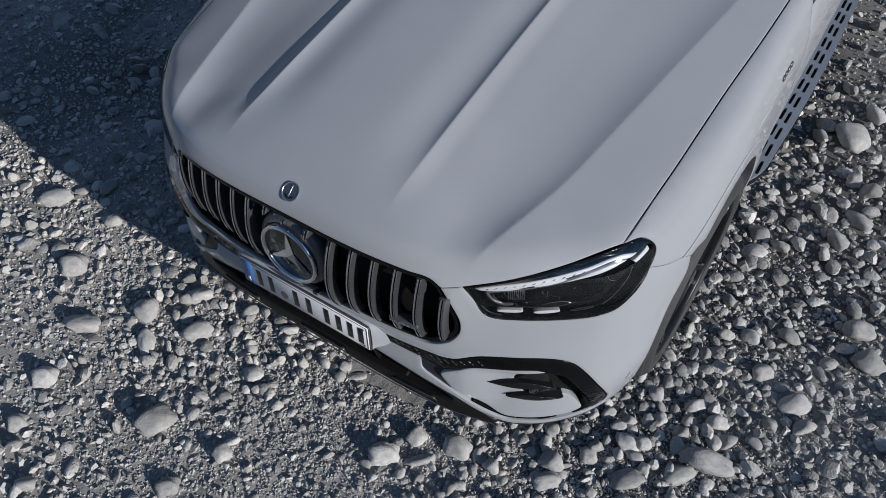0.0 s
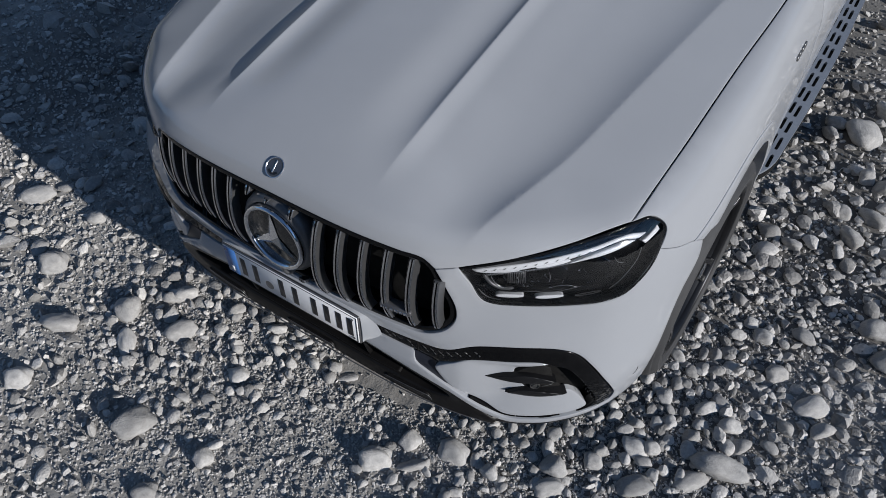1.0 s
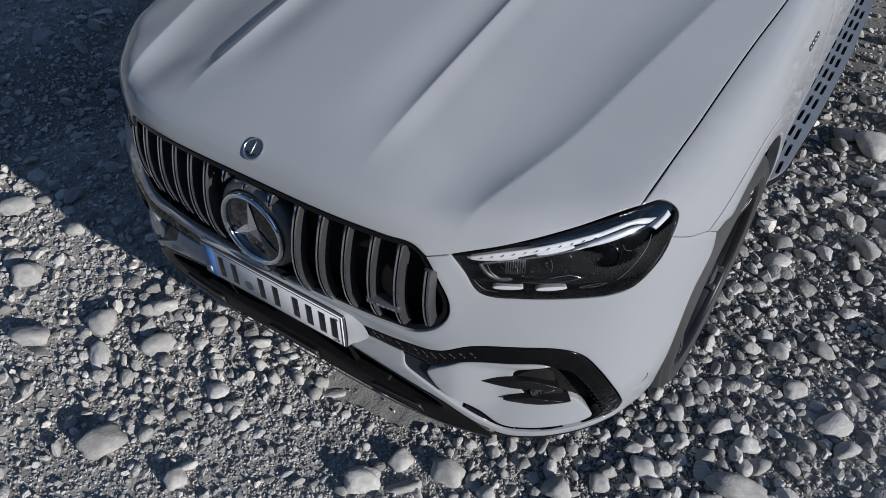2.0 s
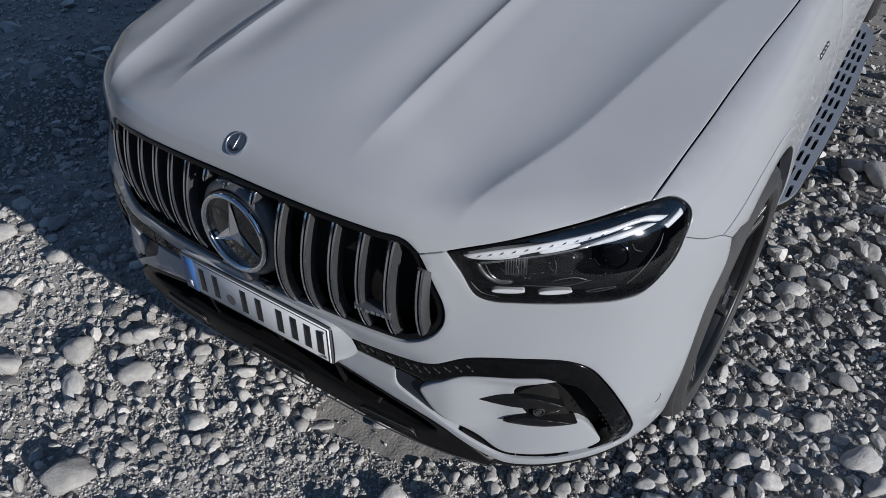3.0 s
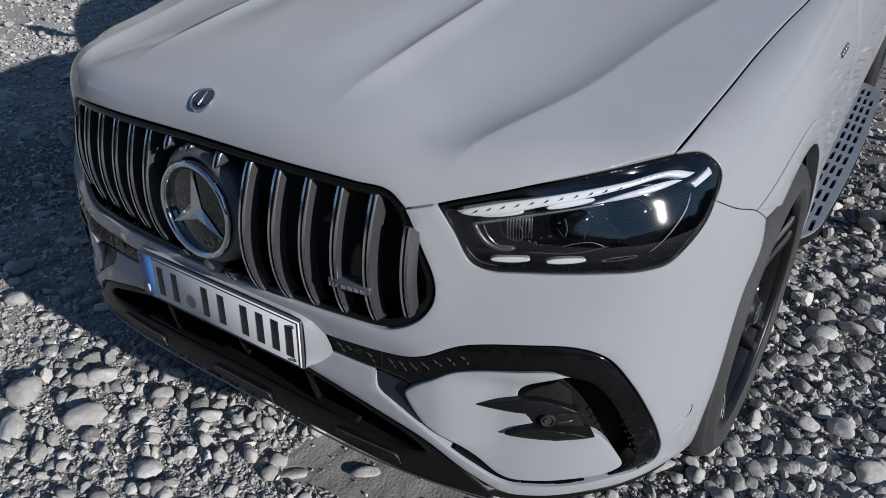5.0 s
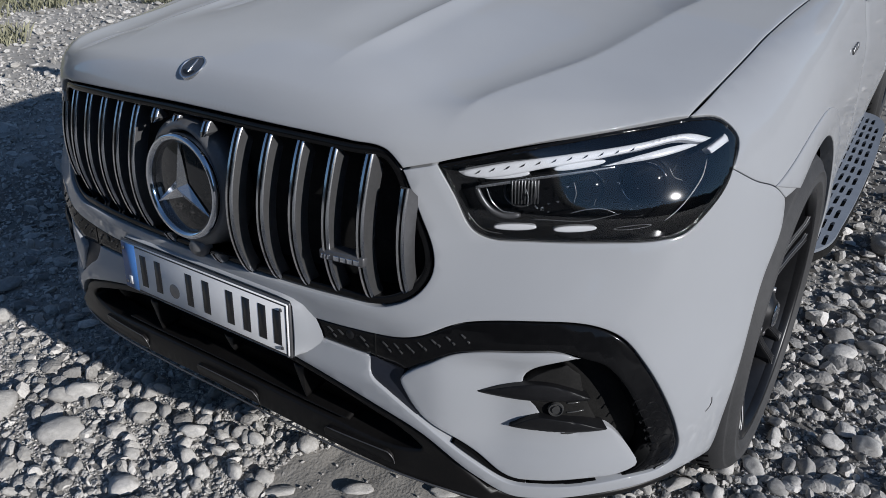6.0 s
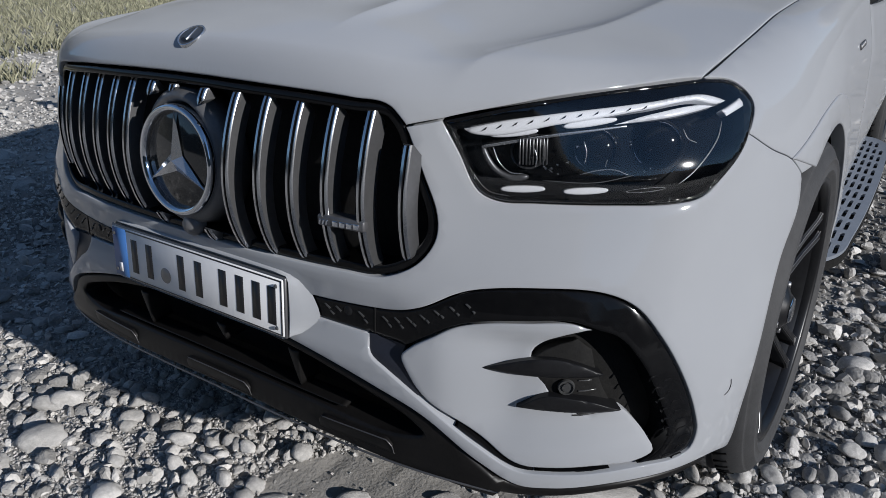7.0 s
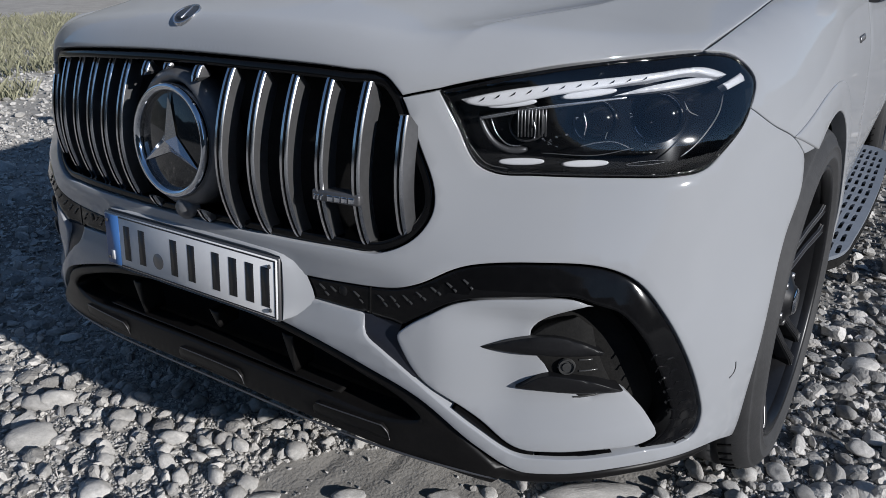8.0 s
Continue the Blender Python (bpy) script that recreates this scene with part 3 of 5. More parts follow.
# emblem in the grille
emblem = empty("emblem", car, "round chrome emblem with a three-armed star in a dark housing")
M = pose(0, 0.005, 0.855, -8, 0, 0) @ pose(0, 0, 0, 0, 0, -90)
R = 0.104
v, f = lathe([(R - 0.013, 0.004), (R - 0.011, 0.009), (R - 0.004, 0.012), (R, 0.008), (R + 0.001, 0), (R, -0.03), (R - 0.013, -0.03)], 72, M, True)
link_mesh("ring", v, f, CHROME, emblem)
v, f = lathe([(0.0, 0.001), (R - 0.02, 0.0), (R - 0.012, -0.003)], 72, M)
link_mesh("dark_disc", v, f, PANE, emblem)
verts, faces = [(0, 0, 0.016)], []
for a in range(6):
    t = radians(90 + 60 * a)
    r = R - 0.012 if a % 2 == 0 else 0.02
    verts.append((r * math.cos(t), r * math.sin(t), 0.004 if a % 2 == 0 else 0.003))
for a in range(6):
    faces.append((0, 1 + a, 1 + (a + 1) % 6))
verts = [pose(0, 0.005, 0.855, 82, 0, 0) @ Vector(p) for p in verts]
link_mesh("star", verts, faces, BRIGHT, emblem, smooth=False)
v, f = lathe([(R + 0.001, -0.004), (R + 0.008, -0.006), (R + 0.018, -0.016), (R + 0.026, -0.06), (R - 0.02, -0.06)], 72, M, True)
v = np.array(v)
up = np.clip((v[:, 2] - 0.9) / 0.08, 0, 1)
v[:, 2] += up * 0.012
link_mesh("housing", v, f, HOUSING, emblem)
v, f = lathe([(0.0, 0.0), (0.014, -0.002), (0.021, -0.01), (0.024, -0.03)], 28, pose(0.012, -0.012, 0.728, 0, 0, -90))
link_mesh("camera_dome", v, f, HOUSING, emblem)

# small bar badge between two vanes
bar_badge = empty("grille_badge", car, "small dark badge bar with chrome strokes in the grille")
bm = bmesh.new()
box(bm, (0.09, 0.03, 0.019), pose(0.395, 0.021, 0.806, -4, 1, 8), 0.004, 3)
part("badge_body", bm, GUN, bar_badge)
for j in range(7):
    bm = bmesh.new()
    q = 0.359 + 0.0065 * j if j < 3 else 0.388 + 0.0132 * (j - 3)
    box(bm, (0.0035 if j < 3 else 0.011, 0.003, 0.0095), pose(q, 0.0055 + 0.14 * (q - 0.395), 0.8055, -4, 18 if j < 3 else 0, 8), 0.001)
    part("badge_bar", bm, CHROME, bar_badge)

# round badge on the bonnet
c = shoot(np.array([(0.015, 0.067, 0.7)]), np.array([(0.0, 0.0, 1.0)]))
nn = Vector(slope(c)[0])
BM = Matrix.Translation(Vector(c[0])) @ nn.to_track_quat("X", "Z").to_matrix().to_4x4()
badge = empty("bonnet_badge", car, "small round chrome bonnet badge")


def laid(pts):
    """Points about the badge's middle, laid onto the curved bonnet."""
    q = np.array([tuple(BM.inverted() @ Vector(p)) for p in pts])
    turn = np.array(BM.to_3x3())
    foot = c[0] + np.stack([np.full(len(q), -0.1), q[:, 1], q[:, 2]], -1) @ turn.T
    flat = np.array([tuple(p) for p in pts])
    return 0.45 * (shoot(foot, np.tile(turn[:, 0], (len(q), 1)), 0.3) + q[:, :1] * turn[:, 0]) + 0.55 * flat


for nm, prof, mt in (("disc", [(0.0, 0.0012), (0.007, 0.0012), (0.014, 0.0012), (0.0205, 0.0012)], SATIN), ("dark_band", [(0.0205, 0.0012), (0.0246, 0.001)], GUN), ("ring", [(0.0245, 0.001), (0.0255, 0.0024), (0.0278, 0.0024), (0.0288, -0.006)], BRIGHT)):
    v, f = lathe(prof, 40, BM)
    link_mesh(nm, laid(v), f, mt, badge, smooth=False)
side = BM.to_3x3().inverted() @ Vector((0, 0, 1))
turn = math.atan2(-side.y, side.z)
bm = bmesh.new()
box(bm, (0.0024, 0.0036, 0.034), BM @ pose(0.0016, 0, 0, math.degrees(turn)) @ pose(0, 0, 0.002), 0.001)
part("badge_bar", bm, BRIGHT, badge)
arc = [BM @ Matrix.Rotation(turn, 4, "X") @ Vector((0.0018, r * math.sin(t), -r * math.cos(t))) for r in (0.0135, 0.02) for t in np.linspace(-0.95, 0.95, 14)]
link_mesh("badge_band", laid(arc), [(i, i + 1, i + 15, i + 14) for i in range(13)], INK, badge, "dark band under the badge's bar", smooth=False)

# licence plate in its holder
plate = empty("licence_plate", car, "white licence plate with blue edge band and dark bars")
PM = pose(0, -0.010, 0.62, -6.5, 0, 0)


def ray_radius(outline, ang):
    """How far a star-shaped outline lies from its middle along each angle."""
    p = np.array(outline)
    q = np.roll(p, -1, 0)
    out = []
    for t in ang:
        d = np.array((math.cos(t), math.sin(t)))
        e = q - p
        den = d[0] * e[:, 1] - d[1] * e[:, 0]
        k = (p[:, 0] * e[:, 1] - p[:, 1] * e[:, 0]) / den
        m = (p[:, 0] * d[1] - p[:, 1] * d[0]) / den
        out.append(max(k[(m >= -1e-9) & (m <= 1 + 1e-9)]))
    return np.array(out)


FOOT = [(0, 0.688), (0.15, 0.687), (0.25, 0.683), (0.278, 0.672), (0.302, 0.646), (0.318, 0.612), (0.312, 0.592), (0.28, 0.567), (0.235, 0.547), (0, 0.545)]
foot = np.array(FOOT + [(-x, q) for x, q in FOOT[-2:0:-1]]) - (0, 0.618)
face = np.array([(-0.258, 0.064), (0.258, 0.064), (0.266, 0.058), (0.266, -0.058), (0.258, -0.064), (-0.258, -0.064), (-0.266, -0.058), (-0.266, 0.058)])
ang = np.linspace(0, 2 * np.pi, 144, endpoint=False) + 0.013
ra, rb = ray_radius(face, ang), ray_radius(foot, ang)
feet = [Vector(q) + Vector((0, 0.0015 - float(dent(np.array([q]))[0]), 0)) for q in at_front([(r * math.cos(t), 0.618 + r * math.sin(t)) for t, r in zip(ang, rb)])]
verts = []
for kk, y in ((0.0, 0.006), (0.0, 0.0045), (0.02, 0.0025), (0.07, 0.0018), (0.5, 0.5), (1.0, 1.0)):
    for t, r0, r1 in zip(ang, ra, rb):
        front = PM @ Vector((r0 * math.cos(t), min(y, 0.006), r0 * math.sin(t)))
        back = feet[len(verts) % 144]
        verts.append(front.lerp(back, kk))
faces = [(i * 144 + j, i * 144 + (j + 1) % 144, (i + 1) * 144 + (j + 1) % 144, (i + 1) * 144 + j) for i in range(5) for j in range(144)] + [tuple(range(143, -1, -1))]
link_mesh("plate_holder", verts, faces, PAINT, plate, "light grey moulded plate holder")
bm = bmesh.new()
box(bm, (0.528, 0.007, 0.119), PM @ pose(0, 0.001, 0), 0.003, 2)
part("rim", bm, GUN, plate)
bm = bmesh.new()
box(bm, (0.52, 0.006, 0.112), PM @ pose(0, -0.002, 0), 0.002, 1)
part("sheet", bm, PLATE, plate)
bm = bmesh.new()
for a, b, w, h in ((0, 0.0525, 0.514, 0.0028), (0, -0.0525, 0.514, 0.0028), (0.2565, 0, 0.0028, 0.107)):
    box(bm, (w, 0.001, h), PM @ pose(a, -0.0049, b), 0)
part("border_line", bm, INK, plate)
bm = bmesh.new()
box(bm, (0.048, 0.001, 0.108), PM @ pose(-0.233, -0.0050, 0), 0)
part("blue_band", bm, BLUE, plate)
bm = bmesh.new()
box(bm, (0.012, 0.001, 0.02), PM @ pose(-0.236, -0.0054, -0.034), 0)
part("band_bar", bm, PLATE, plate)
for x in (-0.183, -0.132, -0.028, 0.026, 0.098, 0.146, 0.191, 0.232):
    bm = bmesh.new()
    box(bm, (0.021, 0.001, 0.074), PM @ pose(x, -0.0049, 0), 0)
    part("dark_bar", bm, INK, plate)
v, f = lathe([(0, 0.0005), (0.016, 0.0005), (0.0175, -0.001)], 28, PM @ pose(-0.08, -0.0052, -0.018, 0, 0, -90))
link_mesh("seal", v, f, SATIN, plate)
for x, z in ((0.244, 0.041), (0.244, -0.041), (-0.25, -0.041), (-0.25, 0.041)):
    v, f = lathe([(0, 0.002), (0.003, 0.002), (0.0042, 0)], 14, PM @ pose(x, -0.006, z, 0, 0, -90))
    link_mesh("screw", v, f, GUN, plate)

# a dark blue-black tone of its own for the duct's end wall
BLUE_BLACK = varied(material("duct_end_blue_black", (0.03, 0.034, 0.045), 0.4, spec=0.3), (0.02, 0.0225, 0.032), (0.026, 0.029, 0.04), 14)
RIDGE = varied(material("ridge_plastic", (0.03, 0.03, 0.03), 0.22), (0.04, 0.04, 0.04), (0.06, 0.06, 0.06), 30)

# air ducts beside the plate
TRAY = [(0.492, 0.582), (0.508, 0.601), (0.547, 0.628), (0.583, 0.65), (0.626, 0.662), (0.69, 0.668), (0.757, 0.668), (0.787, 0.656), (0.745, 0.643), (0.724, 0.632), (0.709, 0.612), (0.712, 0.589), (0.738, 0.553), (0.745, 0.53), (0.767, 0.517), (0.782, 0.5), (0.801, 0.488), (0.846, 0.499), (0.87, 0.467), (0.881, 0.434), (0.884, 0.41), (0.868, 0.397), (0.804, 0.3945), (0.739, 0.391), (0.695, 0.3935), (0.632, 0.4385), (0.58, 0.4755), (0.529, 0.5125), (0.502, 0.554)]
MOUTH = TRAY[:8] + [(0.818, 0.642), (0.852, 0.601), (0.876, 0.547), (0.892, 0.485), (0.895, 0.441), (0.887, 0.413)] + TRAY[21:]
BASE = [(0.704, 0.603), (0.726, 0.621), (0.747, 0.632), (0.773, 0.64), (0.798, 0.621), (0.81, 0.581), (0.825, 0.539), (0.841, 0.499), (0.838, 0.469), (0.799, 0.475), (0.781, 0.484), (0.765, 0.502), (0.738, 0.537), (0.708, 0.574)]
UPPER_FIN = [(0.62, 0.575), (0.663, 0.591), (0.704, 0.604), (0.745, 0.607), (0.782, 0.597), (0.814, 0.58), (0.811, 0.574), (0.706, 0.573)]
LOWER_FIN = [(0.689, 0.507), (0.734, 0.535), (0.771, 0.534), (0.807, 0.525), (0.845, 0.504), (0.843, 0.499), (0.765, 0.503)]


def blade(low):
    """A fin stands proudest just above its straight lower edge and leans back towards its top and its pointed tip."""
    return lambda p: -0.027 + 0.006 * np.clip((np.abs(p[:, 0]) - low[0]) / 0.09, 0, 1) - 0.05 * np.maximum(p[:, 2] - low[1] - 0.005, 0) - 0.7 * np.maximum(low[1] + 0.005 - p[:, 2], 0)


def from_lip(x, z):
    out = np.full(len(x), 1.0)
    line = [(0.425, 0.61), (0.426, 0.586), (0.432, 0.57), (0.464, 0.549), (0.524, 0.51), (0.57, 0.478)]
    for (a, e), (a1, e1) in zip(line, line[1:]):
        t = np.clip(((x - a) * (a1 - a) + (z - e) * (e1 - e)) / ((a1 - a) ** 2 + (e1 - e) ** 2), 0, 1)
        out = np.minimum(out, np.hypot(x - a - t * (a1 - a), z - e - t * (e1 - e)))
    return out


def base_deep(p):
    return -0.04 - 0.012 * np.clip((np.abs(p[:, 0]) - 0.79) / 0.05, 0, 1)


def half_cell(x, z, w, h):
    """The upper half of a long honeycomb cell's rim."""
    top = [(x - 0.5 * w, z - h), (x - 0.34 * w, z), (x + 0.2 * w, z), (x + 0.5 * w, z - h)]
    return top + [(a + (0.0008 if i in (0, 3) else 0), b - 0.0026) for i, (a, b) in enumerate(top)][::-1]


for s in (1, -1):
    sd = (lambda pts: pts) if s > 0 else flip
    duct = empty("air_duct", car, "black air duct with a grey tray and two dark fins")
    panel("duct_trim", duct, SKIN, sd(at_front(DUCT)), GLOSS, (0, 23, 22), [(sd(at_front(MOUTH)), ())], lip=0.05, round_r=0.0025, step=0.014,
          deep=lambda p: -0.004 + dent(p) - 0.035 * smooth((0.599 - p[:, 2]) / 0.006) * smooth((0.535 - np.abs(p[:, 0])) / 0.02))
    wall = [(0.425, 0.602), (0.426, 0.586), (0.432, 0.57), (0.464, 0.549), (0.514, 0.517), (0.524, 0.51), (0.536, 0.519), (0.53, 0.528), (0.503, 0.555), (0.494, 0.58), (0.497, 0.602)]
    panel("duct_wall", duct, SKIN, sd(at_front(wall)), BLUE_BLACK, (0, 5, 6, 10), lip=0.02, round_r=0.0005, gap=-0.001, step=0.009, deep=lambda p: dent(p) * 0.7 - 0.007 - 0.004 * smooth(from_lip(np.abs(p[:, 0]), p[:, 2]) / 0.05), label="dark blue-black end of the duct")
    panel("duct_back", duct, SKIN, sd(at_front(DUCT)), MATTE, (0, 23, 22), out=-0.07, lip=0, round_r=0.002)
    panel("tray", duct, SKIN, sd(at_front(TRAY)), PAINT, (7, 12), lip=0.05, round_r=0.003, step=0.014, deep=lambda p: -0.004 - 0.004 * np.clip((np.abs(p[:, 0]) - 0.5) / 0.1, 0, 1) - 0.032 * smooth((0.668 - p[:, 2]) / 0.05) * smooth((np.abs(p[:, 0]) - 0.55) / 0.14) * smooth((p[:, 2] - 0.4) / 0.09))
    panel("fin_base", duct, SKIN, sd(at_front(BASE)), MATTE, range(len(BASE)), lip=0.05, round_r=0.002, deep=base_deep)
    panel("fin", duct, SKIN, sd(at_front(UPPER_FIN)), FIN, (0, 5, 6), round_r=0.0015, lip=0.03, gap=0, step=0.008, deep=blade((0.62, 0.575)))
    panel("fin", duct, SKIN, sd(at_front(LOWER_FIN)), FIN, (0, 4, 5), round_r=0.0015, lip=0.03, gap=0, step=0.008, deep=blade((0.688, 0.505)))
    for x0, x1, z in ((0.784, 0.804, 0.563), (0.785, 0.813, 0.541), (0.778, 0.828, 0.49)):
        panel("rib", duct, SKIN, sd(at_front([(x0, z), (x1, z - 0.001), (x1, z - 0.004), (x0, z - 0.003)])), RIDGE, range(4), lip=0.006, round_r=0.0008, gap=0, step=0.02, deep=lambda p: base_deep(p) + 0.002)
    c = np.array(at_front([(0.766, 0.55)]))
    n1 = slope(c)
    q = Vector(((c - 0.0365 * n1)[0]) * (s, 1, 1))
    d = Vector(n1[0] * (s, 1, 1))
    v, f = lathe([(0, 0.004), (0.007, 0.004), (0.0075, 0.001), (0.01, 0.001), (0.0112, 0.004), (0.013, 0.004), (0.0145, 0)], 28, Matrix.Translation(q) @ d.to_track_quat("X", "Z").to_matrix().to_4x4())
    link_mesh("parking_sensor", v, f, RIDGE, duct, smooth=False)
    # honeycomb ridges on the black strip
    for row in range(2):
        for j in range(-5, 7):
            x = 0.45 + 0.0245 * j + 0.012 * row
            if abs(x - 0.378) < 0.022 or abs(x - 0.43) < 0.016:
                continue
            zc = np.interp(x, (0.31, 0.44, 0.49, 0.53, 0.56, 0.6, 0.66, 0.7), (0.627, 0.63, 0.638, 0.655, 0.67, 0.682, 0.689, 0.689)) + (0.009 - 0.012 * row)
            l = 0.012 - 0.004 * row - 0.0006 * max(j, 0)
            pts = [(x, zc), (x + 0.003, zc + 0.001), (x + l + 0.002, zc - 0.5 * l), (x + l, zc - 0.5 * l - 0.003)]
            panel("ridge", duct, SKIN, sd(at_front(pts)), RIDGE, range(4), lip=0.006, round_r=0.0009, gap=0, step=0.02, deep=lambda p: dent(p) - 0.0015)
    # the same ridges on the upright arm of the trim
    for row in range(9):
        for col in range(2):
            z = 0.575 - 0.022 * row - 0.011 * col
            x = np.interp(z, (0.39, 0.43, 0.51, 0.59), (0.895, 0.902, 0.893, 0.868)) + 0.013 * col
            pts = half_cell(x, z, 0.014, 0.007)
            panel("ridge", duct, SKIN, sd(at_front(pts)), GLOSS, range(8), lip=0.004, round_r=0.0006, gap=0, step=0.02, out=-0.0032)
    for x, z, r in ((0.380, 0.634, 0.0115),):
        cc = np.array(at_front([(x, z)]))
        q = Vector((cc + slope(cc) * (dent(cc)[:, None] - 0.003))[0] * (s, 1, 1))
        d = Vector(slope(cc)[0] * (s, 1, 1))
        v, f = lathe([(0, 0.0), (r * 0.75, 0.0), (r * 0.8, -0.002), (r, -0.002), (r * 1.05, -0.006)], 24, Matrix.Translation(q) @ d.to_track_quat("X", "Z").to_matrix().to_4x4())
        link_mesh("strip_sensor", v, f, FIN, duct)
    panel("strip_joint", duct, SKIN, sd(at_front([(0.4345, 0.652), (0.4375, 0.652), (0.4375, 0.604), (0.4345, 0.604)])), MATTE, range(4), lip=0.004, round_r=0.0005, gap=0, deep=lambda p: dent(p) - 0.003)
    # towing-eye mark and seam curl on the bumper
    v = spline([(0.942, 0.352, 0.485), (0.946, 0.362, 0.49), (0.947, 0.366, 0.5), (0.946, 0.364, 0.512)], set(), 0.003, False)
    v = SKIN.back(SKIN.to(v))
    n1 = slope(v)
    cu = bpy.data.curves.new("seam_curl", "CURVE")
    cu.dimensions, cu.bevel_depth = "3D", 0.0011
    sp = cu.splines.new("POLY")
    sp.points.add(len(v) - 1)
    for a, b in zip(sp.points, v):
        a.co = (s * b[0], b[1], b[2], 1)
    cu.materials.append(INK)
    new("seam_curl", cu).parent = bumper

# lower air intake and splitter
top = [(0.934, 0.337), (0.898, 0.348), (0.835, 0.354), (0.739, 0.346), (0.687, 0.348), (0.626, 0.39), (0.531, 0.467), (0.432, 0.503), (0.3, 0.535), (0.15, 0.555)]
bot = [(0, 0.362), (0.2, 0.36), (0.4, 0.353), (0.55, 0.343), (0.66, 0.325), (0.74, 0.327), (0.836, 0.337), (0.899, 0.33), (0.937, 0.321)]
t3, b3 = at_front(top), at_front(bot)
loop = at_front([(0, 0.562)]) + t3[::-1] + b3[::-1] + flip(b3[1:]) + flip(t3)
HOLE = [(0, 0.542), (0.15, 0.537), (0.3, 0.517), (0.42, 0.486), (0.5, 0.455), (0.53, 0.425), (0.5, 0.412), (0.3, 0.415), (0, 0.42)]
h = at_front(HOLE)
hole = h + flip(h[-2:0:-1])
intake = empty("lower_intake", car, "black lower air intake with splitter lip")
panel("splitter", intake, SKIN, loop, BLACK_SATIN, (10, 11), [(hole, ())], lip=0.05, round_r=0.005, gap=0, deep=lambda p: np.clip((0.40 - p[:, 2]) / 0.05, -0.3, 1) * 0.012 * (np.abs(p[:, 0]) < 0.66) - 0.002)
panel("intake_back", intake, SKIN, hole, WELL, (), out=-0.11, lip=0, step=0.05, gap=-0.05)
panel("ridge", intake, SKIN, at_front([(-0.36, 0.428), (0, 0.434), (0.36, 0.428), (0.36, 0.421), (0, 0.427), (-0.36, 0.421)]), BLACK_SATIN, range(6), out=-0.012, lip=0.03, round_r=0.002)
for x, top_z, low_z in ((-0.235, 0.51, 0.43), (0.026, 0.507, 0.47), (0.235, 0.512, 0.43)):
    panel("strut", intake, SKIN, at_front([(x - 0.016, top_z), (x + 0.016, top_z), (x + 0.015, low_z + 0.02), (x + 0.014, low_z), (x + 0.007, low_z)]), BLACK_SATIN, range(5), lip=0.05, round_r=0.003, out=-0.016)
for x0, x1 in ((-0.095, 0.11), (0.298, 0.47), (-0.47, -0.28)):
    cover = panel("cover", intake, SKIN, at_front([(x0 + 0.012, 0.401), (x1 - 0.012, 0.401), (x1, 0.388), (x1, 0.368), (x0, 0.368), (x0, 0.388)]), BLACK_SATIN, range(6), out=0.006, lip=0.008, round_r=0.0012)
    p = np.array(at_front([(x0 + 0.012, 0.4), (x0 + 0.05, 0.4005), ((x0 + x1) / 2, 0.401), (x1 - 0.012, 0.4), (x1 - 0.002, 0.388), (x1, 0.37)]))
    tube("cover_edge", spline(p + 0.0065 * slope(p), {3}, 0.008, False), 0.0011, GUN, cover)
# thin grey rod standing in for the highlight along the splitter lip
p = np.array(at_front([(-0.66, 0.34), (-0.55, 0.349), (-0.4, 0.352), (-0.2, 0.354), (0, 0.355), (0.2, 0.354), (0.4, 0.352), (0.55, 0.349), (0.66, 0.34)]))
tube("lip_highlight", spline(p + 0.0105 * slope(p), set(), 0.015, False), 0.0022, GUN, intake)

